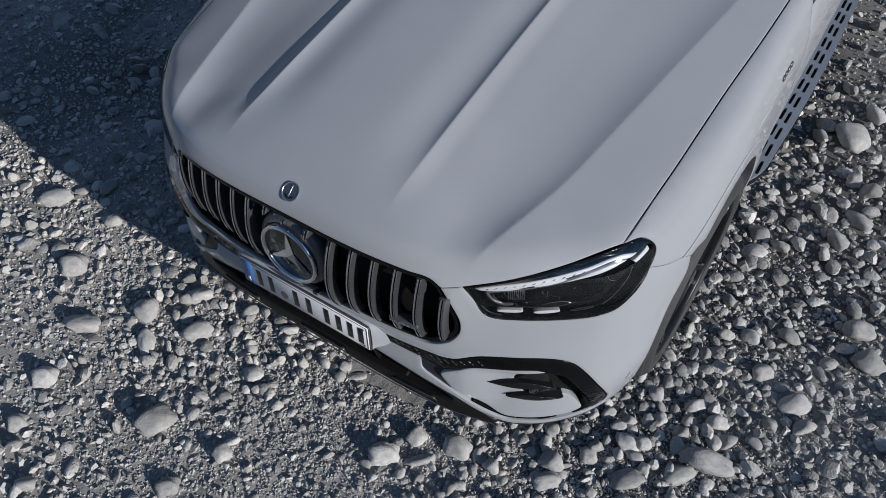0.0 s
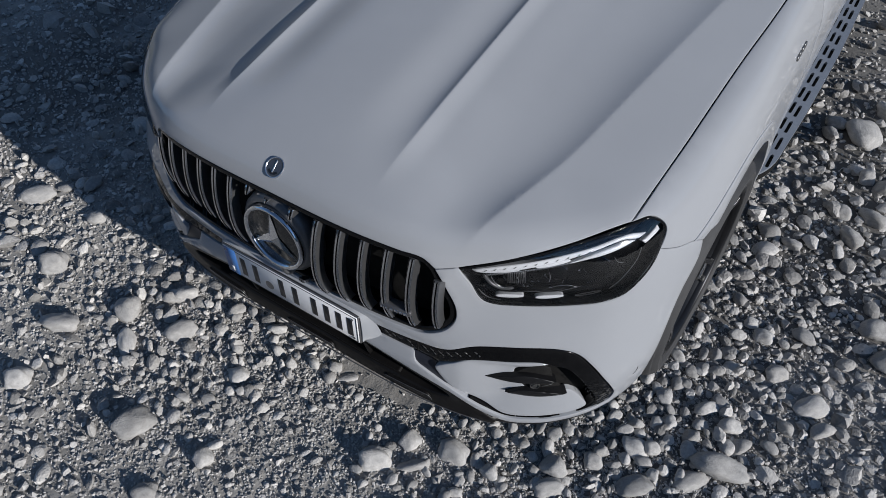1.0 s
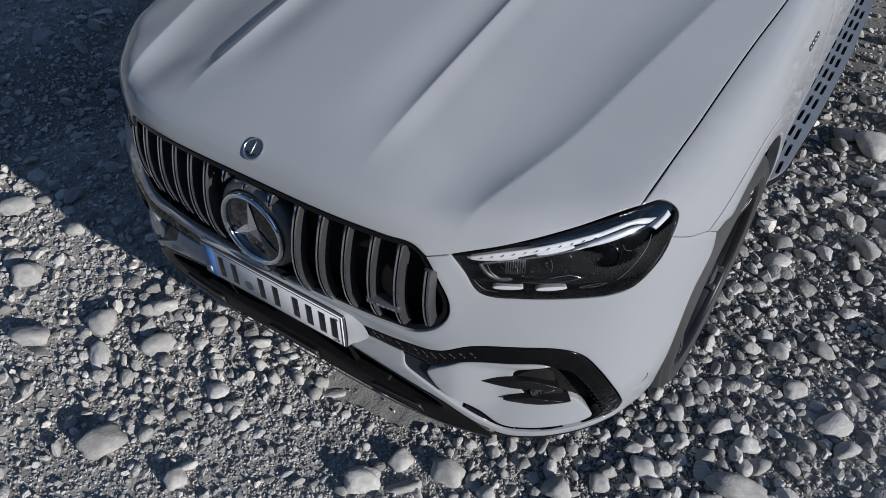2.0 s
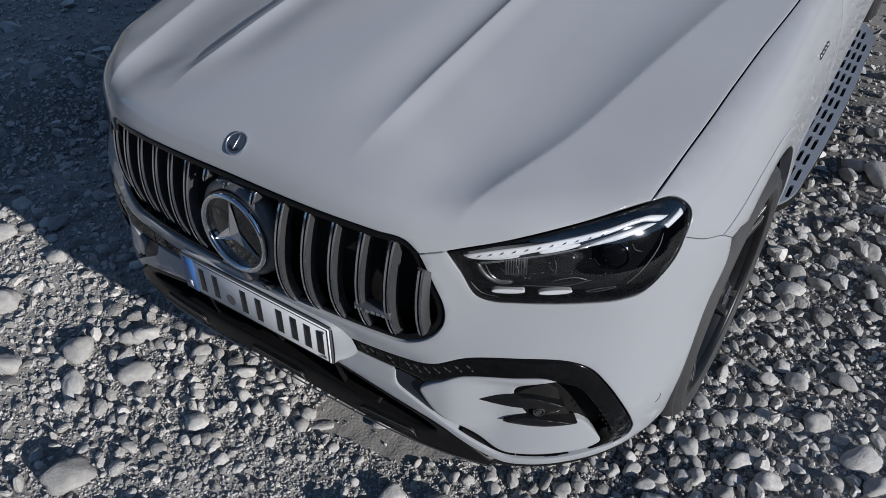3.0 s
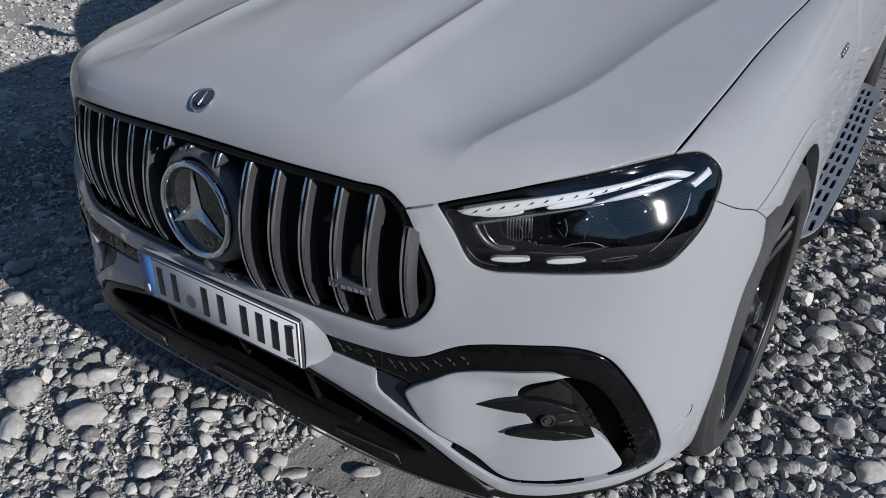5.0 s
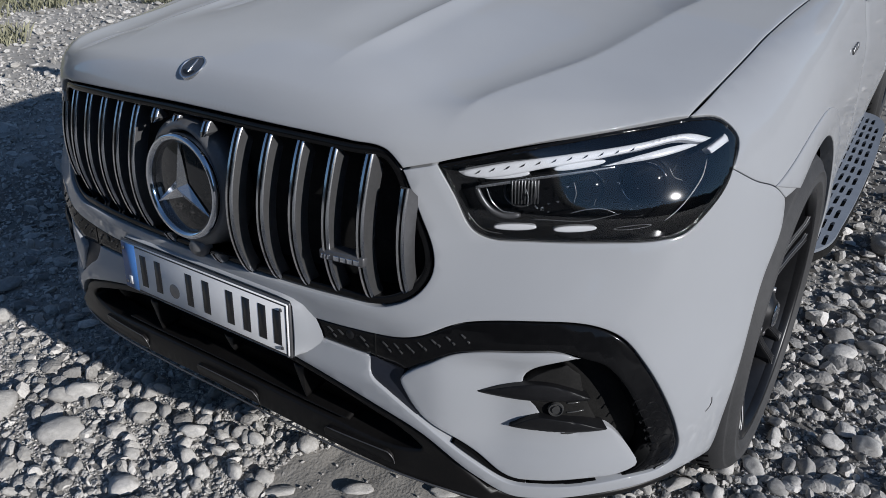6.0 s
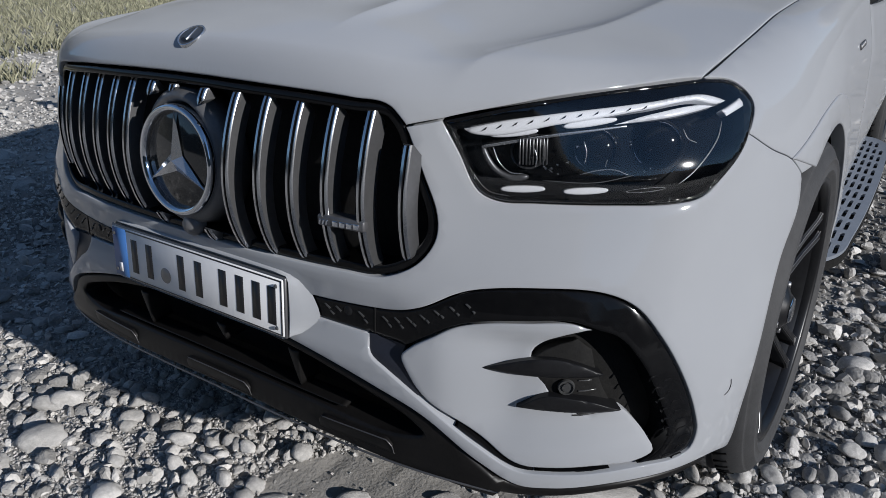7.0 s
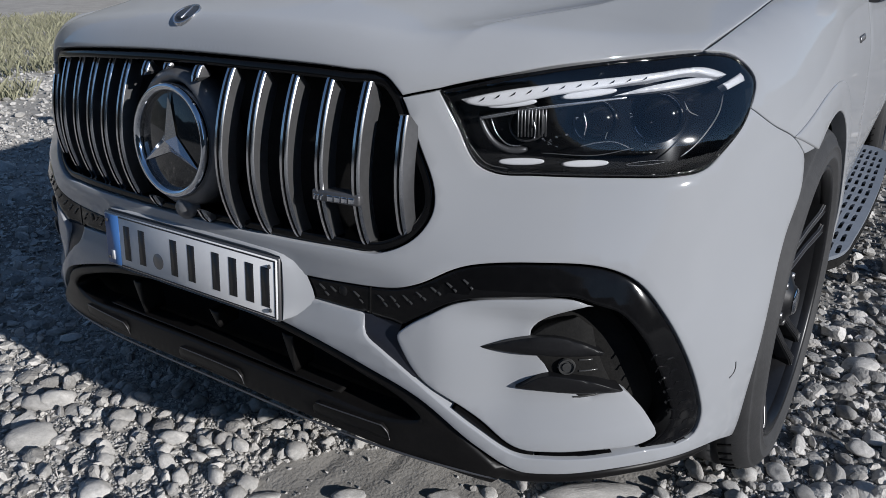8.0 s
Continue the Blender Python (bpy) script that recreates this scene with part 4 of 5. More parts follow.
# headlights
for s in (1, -1):
    sd = (lambda pts: pts) if s > 0 else flip
    lamp = empty("headlight", car, "headlight with clear lens, dark housing and white light guides")
    L = sd(LAMP)
    lens = panel("lens", lamp, SKIN, L, LENS, (0, 3), lip=0.004, round_r=0.004, step=0.009, deep=lambda p: 0.012 * np.exp(-((p[:, 2] - 0.884) / 0.055) ** 2) - 0.003)
    lens.visible_shadow = False
    rim = shrink(spline(SKIN.to(L), {0, 3}, 0.02), 0.007)
    panel("bezel", lamp, SKIN, L, GLOSS, (0, 3), [(list(SKIN.back(rim)), ())], out=-0.0015, lip=0.06, round_r=0.001, gap=0.001)
    panel("housing", lamp, SKIN, L, GLOSS, (0, 3), out=-0.05, lip=0, round_r=0.002)

    def guide(name, pts, out, mat, sharp=(), lip=0.012, rr=0.003):
        return panel(name, lamp, SKIN, sd(pts), mat, sharp, out=out, lip=lip, round_r=rr, gap=0)

    guide("light_guide", [(0.571, 0.107, 0.960), (0.627, 0.147, 0.972), (0.69, 0.203, 0.980), (0.78, 0.31, 0.987), (0.831, 0.399, 0.987), (0.863, 0.435, 0.974), (0.855, 0.41, 0.972), (0.828, 0.38, 0.981), (0.783, 0.303, 0.977), (0.693, 0.197, 0.963), (0.581, 0.111, 0.953)], -0.008, WHITE, (0, 5))
    guide("guide_tip", [(0.865, 0.414, 0.961), (0.877, 0.471, 0.973), (0.887, 0.47, 0.961), (0.874, 0.418, 0.952)], -0.008, WHITE, range(4))
    guide("upper_wedge", [(0.756, 0.251, 0.959), (0.793, 0.303, 0.971), (0.843, 0.39, 0.974), (0.851, 0.404, 0.969), (0.818, 0.334, 0.963)], -0.010, WHITE, (0, 3))
    for x0, x1, z0, z1, h in ((0.6, 0.664, 0.946, 0.953, 0.0055), (0.695, 0.759, 0.959, 0.968, 0.006), (0.619, 0.681, 0.8645, 0.865, 0.0052), (0.705, 0.764, 0.861, 0.8615, 0.0052)):
        pts = [((x0 + x1) / 2 + (x1 - x0) / 2 * math.cos(t), (z0 + z1) / 2 + (z1 - z0) / 2 * math.cos(t) + h * math.copysign(abs(math.sin(t)) ** 0.8, math.sin(t))) for t in np.linspace(0, 2 * np.pi, 18, endpoint=False)]
        guide("white_lamp", at_front(pts), -0.012, WHITE, (), rr=0.002)
    tag = [[(0.812 + (0.025 - w) * math.cos(t), 0.8592 + 0.001 * math.cos(t) + (0.0032 - w * 0.6) * math.sin(t)) for t in np.linspace(0, 2 * np.pi, 16, endpoint=False)] for w in (0.0, 0.0014)]
    panel("script_plate", lamp, SKIN, sd(at_front(tag[0])), SATIN, (), [(sd(at_front(tag[1])), ())], out=-0.014, lip=0.003, round_r=0.0004, gap=0)
    # rims, arcs and edges inside the lamp
    for nm, pts, depth, r, mt in (("lamp_surround", [(0.59, 0.927), (0.598, 0.908), (0.612, 0.89), (0.631, 0.881), (0.657, 0.882)], 0.024, 0.0055, GUN), ("surround_edge", [(0.605, 0.927), (0.614, 0.904), (0.63, 0.889), (0.649, 0.887)], 0.018, 0.0011, BRIGHT),
                                  ("arc", [(0.661, 0.925), (0.665, 0.91), (0.664, 0.898)], 0.018, 0.0014, BRIGHT), ("arc", [(0.725, 0.935), (0.73, 0.917), (0.729, 0.902)], 0.02, 0.001, BRIGHT), ("arc", [(0.752, 0.924), (0.757, 0.909), (0.756, 0.896)], 0.02, 0.0008, SATIN),
                                  ("arc", [(0.844, 0.947), (0.853, 0.931), (0.865, 0.923)], 0.02, 0.0009, SATIN), ("shelf_edge", [(0.725, 0.886), (0.745, 0.891), (0.768, 0.891), (0.788, 0.882)], 0.016, 0.0009, BRIGHT),
                                  ("shelf_edge", [(0.676, 0.877), (0.747, 0.873), (0.794, 0.882)], 0.018, 0.0008, SATIN), ("rim_edge", [(0.883, 0.95), (0.884, 0.926), (0.876, 0.899), (0.863, 0.877), (0.851, 0.865)], 0.012, 0.0011, SATIN), ("rim_edge", [(0.554, 0.942), (0.582, 0.885), (0.603, 0.862), (0.634, 0.854)], 0.01, 0.0009, GUN)):
        p = np.array(at_front(pts))
        p = spline(p - depth * slope(p), set(), 0.004, False) * (s, 1, 1)
        tube(nm, p, r, mt, lamp)
    guide("divider", [(0.598, 0.115, 0.934), (0.68, 0.175, 0.948), (0.77, 0.268, 0.957), (0.77, 0.268, 0.953), (0.68, 0.175, 0.943), (0.598, 0.115, 0.929)], -0.018, BRIGHT, (0, 2, 3, 5), rr=0.001)
    guide("lower_shelf", [(0.6, 0.1, 0.89), (0.66, 0.123, 0.884), (0.76, 0.19, 0.887), (0.84, 0.27, 0.882), (0.84, 0.268, 0.876), (0.76, 0.188, 0.88), (0.66, 0.122, 0.877), (0.6, 0.1, 0.882)], -0.022, GLOSS, (0, 3, 4, 7), lip=0.02, rr=0.002)
    for x, z, r, deep in ((0.652, 0.917, 0.024, 0.03), (0.742, 0.922, 0.03, 0.028), (0.82, 0.925, 0.034, 0.03)):
        c = np.array(at_front([(x, z)]))
        q = Vector(((c - deep * slope(c))[0]) * (s, 1, 1))
        d = Vector((0.25 * s, -1, 0.1)).normalized()
        T = Matrix.Translation(q) @ d.to_track_quat("X", "Z").to_matrix().to_4x4()
        v, f = lathe([(0, 0.012), (r * 0.5, 0.010), (r * 0.8, 0.004), (r, -0.004)], 32, T)
        proj = link_mesh("projector", v, f, LENS if deep < 0 else GLOSS, lamp)
        v, f = lathe([(r, -0.006), (r, 0.0), (r * 1.08, 0.001), (r * 1.16, -0.004), (r * 1.2, -0.02)], 32, T)
        link_mesh("bezel_ring", v, f, GUN if x < 0.7 else GLOSS, proj)
        v, f = lathe([(r * 1.05, 0.0012), (r * 1.08, 0.002), (r * 1.1, 0.0012)], 32, T)
        for span in ((3, 4, 5, 6, 7), (18, 19, 20)):
            link_mesh("bright_arc", v, [e for k, e in enumerate(f) if k % 32 in span], CHROME, proj)
    # cut facets and bright arcs round the lamps
    cut = np.random.RandomState(5)
    for j in range(16):
        x, z = cut.uniform(0.6, 0.86), cut.uniform(0.885, 0.945)
        p = np.array(at_front([(x, z)]))
        q = (p - slope(p) * cut.uniform(0.016, 0.03))[0] * (s, 1, 1)
        bm = bmesh.new()
        box(bm, (cut.uniform(0.003, 0.009), 0.003, cut.uniform(0.002, 0.004)), Matrix.Translation(Vector(q)) @ pose(0, 0, 0, cut.uniform(-30, 30), cut.uniform(-40, 40), cut.uniform(-30, 60)), 0.0006, 1)
        part("facet", bm, CHROME, lamp)
    for j in range(11):
        t = (j + 0.5) / 11
        pt = np.array([[0.585 + 0.2 * t, 0.113 + 0.19 * t ** 1.15, 0.954 + 0.0225 * t ** 0.7]]) * (s, 1, 1)
        e = np.array([[s * 0.006, 0.006, 0.003]])
        q = SKIN.back(SKIN.to(np.concatenate([pt, pt + e, pt + e * 1.25 + (0, 0, 0.0035), pt + e * 0.2 + (0, 0, 0.0005)])))
        q = q - slope(q) * 0.0068
        link_mesh("guide_notch", list(q), [(0, 1, 2, 3)], GLOSS, lamp, smooth=False)
    bm = bmesh.new()
    for j in range(9):
        p = at_front([(0.632 + 0.0045 * j, 0.918)])[0]
        box(bm, (0.003, 0.004, 0.042), pose(s * p[0], p[1] + 0.022, 0.918, 0, 0, s * 20), 0.001, 1)
    part("reflector", bm, SATIN, lamp)

# wheels
def wheel(y, x, turned, s):
    w = empty("wheel", car, "black multi-spoke alloy wheel with road tyre")
    T = pose(x, y, WHEEL_Z, 0, 0, turned) @ (Matrix() if s > 0 else pose(0, 0, 0, 0, 0, 180))
    prof = [(0.301, -0.012), (0.308, -0.004), (0.322, 0.003), (0.324, 0.005), (0.327, 0.005), (0.329, 0.003), (0.345, 0.004), (0.347, 0.0058), (0.351, 0.0056), (0.353, 0.003), (0.372, -0.006), (0.3735, -0.0095), (0.376, -0.0095), (0.378, -0.0115), (0.386, -0.022), (0.394, -0.045), (0.3955, -0.065), (0.385, -0.068), (0.385, -0.076), (0.397, -0.078), (0.398, -0.13),
            (0.387, -0.132), (0.387, -0.14), (0.398, -0.142), (0.397, -0.195), (0.385, -0.197), (0.385, -0.205), (0.394, -0.21), (0.38, -0.25), (0.34, -0.275), (0.295, -0.265)]
    v, f = lathe(prof, 120, T)
    tyre = link_mesh("tyre", v, f, RUBBER, w, "dusty black road tyre")
    bm = bmesh.new()
    for j in range(64):
        a = 2 * math.pi * j / 64
        box(bm, (0.028, 0.005, 0.012), T @ Matrix.Rotation(a, 4, "X") @ pose(-0.05, 0, 0.3905, 0, 12, 20))
    part("tread_cut", bm, MATTE, tyre, smooth=False)["kind"] = "stuff"
    T = T @ Matrix.Diagonal((1, 1.03, 1.03, 1))
    v, f = lathe([(0.288, -0.06), (0.282, -0.03), (0.284, -0.008), (0.29, -0.002), (0.298, -0.003), (0.3, -0.02)], 96, T)
    link_mesh("rim_lip", v, f, ALLOY, w)
    v, f = lathe([(0.285, -0.02), (0.27, -0.05), (0.262, -0.12), (0.27, -0.2)], 96, T)
    rim = link_mesh("rim_barrel", v, f, ALLOY, w)
    v, f = lathe([(0.03, -0.165), (0.19, -0.16), (0.2, -0.165), (0.2, -0.18)], 64, T)
    link_mesh("brake_disc", v, f, GUN, w)
    v, f = lathe([(0, -0.012), (0.032, -0.014), (0.036, -0.02), (0.06, -0.032), (0.072, -0.05), (0.075, -0.1)], 48, T)
    link_mesh("hub", v, f, ALLOY, w)
    v, f = lathe([(0, -0.008), (0.026, -0.008), (0.03, -0.012)], 32, T)
    link_mesh("hub_cap", v, f, CHROME, w)
    for j in range(10):
        a = radians(6) + 2 * math.pi * (j // 2) / 5 + (0.15 if j % 2 else -0.15)
        lean = -0.10 if j % 2 else 0.10
        bm = bmesh.new()
        Q = T @ Matrix.Rotation(a, 4, "X")
        st = [(0.055, -0.06, 0.026, 0.03), (0.12, -0.048, 0.022, 0.032), (0.2, -0.032, 0.018, 0.032), (0.262, -0.016, 0.02, 0.035), (0.287, -0.012, 0.03, 0.04)]
        rows = []
        for r, xx, ww, dd in st:
            yy = lean * (r - 0.17) * -0.9
            rows.append([bm.verts.new(Q @ Vector((xx + c, yy + b, r))) for b, c in ((-ww / 2, -dd), (-ww / 2, -0.006), (-ww / 4, 0.0), (ww / 4, 0.0), (ww / 2, -0.006), (ww / 2, -dd))])
        for ra, rb in zip(rows, rows[1:]):
            for i in range(6):
                bm.faces.new((ra[i], ra[(i + 1) % 6], rb[(i + 1) % 6], rb[i]))
        spoke = part("spoke", bm, ALLOY, w, smooth=False)
        bm = bmesh.new()
        for side_y in (-1, 1):
            pts = [Q @ Vector((xx - 0.001, lean * (r - 0.17) * -0.9 + side_y * ww * 0.38, r)) for r, xx, ww, dd in st[1:]]
            prev = None
            for r_i, p in enumerate(pts):
                n0 = Q.to_3x3() @ Vector((0, 0.0012, 0))
                u0 = Q.to_3x3() @ Vector((0.0016, 0, 0))
                cur = [bm.verts.new(p + n0), bm.verts.new(p + u0), bm.verts.new(p - n0)]
                if prev:
                    bm.faces.new((prev[0], prev[1], cur[1], cur[0]))
                    bm.faces.new((prev[1], prev[2], cur[2], cur[1]))
                prev = cur
        part("bright_edge", bm, EDGE, spoke, "thin bright edges of the spoke")
    for j in range(5):
        v, f = lathe([(0, 0.008), (0.007, 0.008), (0.009, 0.0), (0.009, -0.02)], 12, T @ Matrix.Rotation(2 * math.pi * (j + 0.5) / 5, 4, "X") @ pose(-0.034, 0, 0.055))
        link_mesh("wheel_bolt", v, f, SATIN, w)
    return w


wheel(WHEEL_Y, 0.995, -1.3, 1)
wheel(WHEEL_Y, -0.995, -1.3, -1)
wheel(3.88, 0.985, 0, 1)
wheel(3.88, -0.985, 0, -1)


# running boards
def flat_plate(name, outline, holes, z, thick, mat, parent, tilt=0.0):
    loops = [np.array(outline, float)] + [np.array(h, float) for h in holes]
    edges, base = [], 0
    for lp in loops:
        edges += [(base + j, base + (j + 1) % len(lp)) for j in range(len(lp))]
        base += len(lp)
    vs, es, fs, a, b, c = delaunay_2d_cdt([Vector(p) for lp in loops for p in lp], edges, [], 0, 1e-7, True)
    v2 = np.array([tuple(v) for v in vs])
    tri = np.array([tuple(f) for f in fs if len(f) == 3])
    mid = v2[tri].mean(1)
    ok = within_loop(mid, loops[0])
    for lp in loops[1:]:
        ok &= ~within_loop(mid, lp)
    tri = tri[ok]
    k = len(v2)
    zt = z + tilt * (np.abs(v2[:, 0]) - 0.97)
    verts = [(x, y, q) for (x, y), q in zip(v2, zt)] + [(x, y, q - thick) for (x, y), q in zip(v2, zt)]
    faces = []
    seen = set()
    for f in tri:
        p, q, r = f
        if np.cross(v2[q] - v2[p], v2[r] - v2[p]) < 0:
            p, q, r = p, r, q
        faces += [(p, q, r), (r + k, q + k, p + k)]
        seen |= {(p, q), (q, r), (r, p)}
    faces += [(e[1], e[0], e[0] + k, e[1] + k) for e in seen if (e[1], e[0]) not in seen]
    return link_mesh(name, verts, faces, mat, parent, smooth=False)


def slot(x, y, w, l):
    a = np.linspace(0, np.pi, 6)
    p = [(w / 2 * math.cos(t), l / 2 + w / 2 * math.sin(t)) for t in a] + [(-w / 2 * math.cos(t), -l / 2 - w / 2 * math.sin(t)) for t in a]
    return [(x + q[0], y + q[1]) for q in p]


for s in (1, -1):
    board = empty("running_board", car, "grey-blue metal running board with oblong slots")
    ring = [(s * x, y) for x, y in spline([(0.85, 1.44), (0.93, 1.45), (0.98, 1.50), (1.018, 1.58), (1.034, 1.75), (1.052, 2.2), (1.052, 2.75), (1.03, 3.06), (0.97, 3.15), (0.85, 3.17)], {0, 9}, 0.03)]
    slots = []
    for j in range(13):
        for i, x in enumerate((0.925, 0.951, 0.977, 1.003)):
            y = 1.6 + 0.116 * j + 0.014 * (3 - i)
            if not (i == 3 and j == 12):
                slots.append([(s * (p + 0.02 * smooth((q - 1.6) / 0.8)), q) for p, q in slot(x, y, 0.0135, 0.07)])
    flat_plate("tread", ring, slots, 0.302, 0.012, STEP, board)
    flat_plate("under_pan", ring, [], 0.288, 0.03, MATTE, board)

# small badge on the wing
for s in (1, -1):
    c = np.array(at_side([(1.36, 0.955)], 1))
    bm = bmesh.new()
    for j in range(4):
        box(bm, (0.006, 0.02, 0.016), pose(s * (c[0, 0] + 0.002), 1.315 + 0.026 * j, 0.955, 0, s * -12, 0), 0.002, 1)
    part("wing_badge", bm, SATIN, car, "small chrome bars of a wing badge")


# ---- the ground ----
WAVES = {}


def rough(x, y, f, seed):
    """Cheap smooth noise in the plane from a few turned waves."""
    if (f, seed) not in WAVES:
        r = np.random.RandomState(seed)
        rows = []
        for _ in range(9):
            a, p, k = r.uniform(0, 2 * np.pi), r.uniform(0, 2 * np.pi), f * r.uniform(0.5, 1.8)
            rows.append((math.cos(a) * k, math.sin(a) * k, p))
        WAVES[(f, seed)] = rows
    sine = np.sin if isinstance(x, np.ndarray) else math.sin
    return sum(sine(x * a + y * e + p) for a, e, p in WAVES[(f, seed)]) / 9


def ground_z(x, y):
    near = np.exp(-((x / 9) ** 2 + (y / 9) ** 2))
    return 0.008 * rough(x, y, 9, 3) + 0.006 * rough(x, y, 36, 4) + 0.006 * rough(x, y, 95, 6) * np.exp(-((x / 3) ** 2 + (y / 3) ** 2)) + (1 - near) * 0.25 * rough(x, y, 0.35, 5) - 0.004


u = np.linspace(-1, 1, 441)
far = np.sinh(u * 9.0) / np.sinh(9.0) * 600 + u * 2.2
gx, gy = np.meshgrid(far, far + 0.1)
v = np.stack([gx, gy, ground_z(gx, gy)], -1).reshape(-1, 3)
idx = np.arange(441 * 441).reshape(441, 441)
f = np.stack([idx[:-1, :-1], idx[:-1, 1:], idx[1:, 1:], idx[1:, :-1]], -1).reshape(-1, 4)
me = bpy.data.meshes.new("ground")
me.from_pydata(v, [], f)
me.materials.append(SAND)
me.shade_smooth()
ground = tagged(new("ground", me), "grey sandy river bed with stones", "ground", kind="structure")
SHEET = v

rnd = np.random.RandomState(11)


def pebble(subdiv, seed, worn, hard=9):
    """One water-worn stone of radius about 1, as points and faces: a lump with rounded-off flats."""
    bm = bmesh.new()
    bmesh.ops.create_icosphere(bm, subdivisions=subdiv, radius=1)
    r = np.random.RandomState(seed)
    cuts = [(Vector(r.normal(size=3)).normalized(), r.uniform(0.55, 0.9)) for _ in range(worn)]
    off = Vector(r.uniform(-50, 50, 3))
    for p in bm.verts:
        d = p.co.normalized()
        k = (1 + sum((max(d.dot(n), 0) / h) ** hard for n, h in cuts)) ** (-1 / hard)
        k *= 1 + 0.2 * noise.noise(d * 1.2 + off) + 0.11 * noise.noise(d * 2.7 + off) + 0.05 * noise.noise(d * 6 + off)
        p.co = d * k
    size = max(p.co.length for p in bm.verts)
    out = np.array([tuple(p.co / size) for p in bm.verts]), np.array([[q.index for q in g.verts] for g in bm.faces])
    bm.free()
    return out


CELL = 0.01
X0, Y0, X1, Y1 = -12.0, -7.0, 9.0, 11.0
taken = np.zeros((int((X1 - X0) / CELL), int((Y1 - Y0) / CELL)), bool)


def place(x, y, r):
    i, j, k = int((x - X0) / CELL), int((y - Y0) / CELL), max(1, int(r / CELL))
    a = taken[max(i - k, 0):i + k + 1, max(j - k, 0):j + k + 1]
    if a.size == 0 or a.mean() > 0.36:
        return False
    g = np.hypot(*np.meshgrid(np.arange(a.shape[0]) - k, np.arange(a.shape[1]) - k, indexing="ij")) <= k
    a |= g
    return True


def bare(x, y):
    """Sandy hollows with few stones."""
    patch = math.exp(-(((x + 0.42) / 0.22) ** 2 + ((y + 0.58) / 0.16) ** 2)) + 0.7 * math.exp(-(((x + 0.75) / 0.18) ** 2 + ((y + 0.52) / 0.2) ** 2)) + 0.6 * math.exp(-(((x + 1.75) / 0.3) ** 2 + ((y + 0.1) / 0.2) ** 2))
    return min(patch, 1) * 0.6 + 0.8 * max(0, rough(x, y, 4, 8) * 2.6 - 0.1)


def sandy(x, y):
    """The bare sand just before the bumper, and between the large stones."""
    a, c = x - 0.28, y - 0.26
    along, across = a * 0.87 + c * 0.5, c * 0.87 - a * 0.5
    return (along / 0.33) ** 2 + (across / 0.15) ** 2 + 0.5 * rough(np.float64(x), np.float64(y), 14, 9) < 1


def sand_tone(x, y):
    """Where the sand is pale (1) rather than darkened as shade between stones (0)."""
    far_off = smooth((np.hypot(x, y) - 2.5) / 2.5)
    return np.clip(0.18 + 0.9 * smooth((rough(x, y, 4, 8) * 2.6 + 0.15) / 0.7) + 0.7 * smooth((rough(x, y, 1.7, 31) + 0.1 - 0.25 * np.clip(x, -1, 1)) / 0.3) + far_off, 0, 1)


# the bare patch stays pale; painted shade between stones darkens the rest
pale = sand_tone(SHEET[:, 0], SHEET[:, 1])
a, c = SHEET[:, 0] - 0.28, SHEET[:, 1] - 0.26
pale = np.maximum(pale, smooth(2.2 - ((a * 0.87 + c * 0.5) / 0.33) ** 2 - ((c * 0.87 - a * 0.5) / 0.15) ** 2))
ground.data.attributes.new("pale", "FLOAT", "POINT").data.foreach_set("value", pale)


def hidden(x, y):
    return abs(x) < 0.8 and 0.55 < y < 5


stones = []
kinds = [pebble(3, 100 + i, 8 + i % 5, (8, 13, 20, 30)[i % 4]) for i in range(10)]
meshes = []
for v, f in kinds:
    me = bpy.data.meshes.new("stone")
    me.from_pydata(v, [], f)
    me.materials.append(STONE)
    me.shade_smooth()
    meshes.append(me)
lot = np.random.RandomState(41)


def river_stone(x, y, long, wide, turn):
    """A large loose stone, half its long and wide spans, lying a little sunk in the gravel."""
    wide = min(wide, long * 0.9)
    tall = wide * (0.45 if sandy(x, y) else lot.uniform(0.72, 0.95))
    flat = "flat " if tall < 0.6 * wide else ""
    ob = new("river_stone", meshes[lot.randint(len(meshes))])
    ob.matrix_basis = Matrix.LocRotScale((x, y, float(ground_z(x, y)) + tall * 0.38), Euler((lot.normal(0, 0.1), lot.normal(0, 0.1), radians(turn))), (long * 1.15, wide * 1.2, tall * 1.15))
    place(x, y, (long + wide) / 2)
    tagged(ob, flat + ("large" if long > 0.06 else "small") + " light grey water-worn stone lying on river gravel", "stone", "loose river stones")


river_stone(-1.38, -0.17, 0.067, 0.057, 51)
river_stone(-1.09, -0.35, 0.084, 0.056, 35)
river_stone(-1.79, 0.05, 0.089, 0.05, 36)
river_stone(-0.91, -0.16, 0.067, 0.058, 16)
river_stone(-0.51, -0.48, 0.096, 0.062, 54)
river_stone(-1.03, -0.6, 0.06, 0.047, 45)
river_stone(-0.96, -0.78, 0.045, 0.041, 46)
river_stone(-0.65, -0.12, 0.066, 0.044, 45)
river_stone(-0.77, 0.02, 0.054, 0.043, 51)
river_stone(-1.43, 0.11, 0.048, 0.038, 47)
river_stone(-0.8, -0.27, 0.071, 0.038, -31)
river_stone(-0.53, 0.07, 0.037, 0.032, 65)
river_stone(-0.32, -0.14, 0.042, 0.033, 54)
river_stone(-0.28, -0.64, 0.052, 0.038, 54)
river_stone(-0.73, -0.91, 0.04, 0.047, 44)
river_stone(-0.2, -0.44, 0.043, 0.038, 46)
river_stone(0.31, -0.13, 0.067, 0.045, 43)
river_stone(0.37, -0.01, 0.048, 0.038, 44)
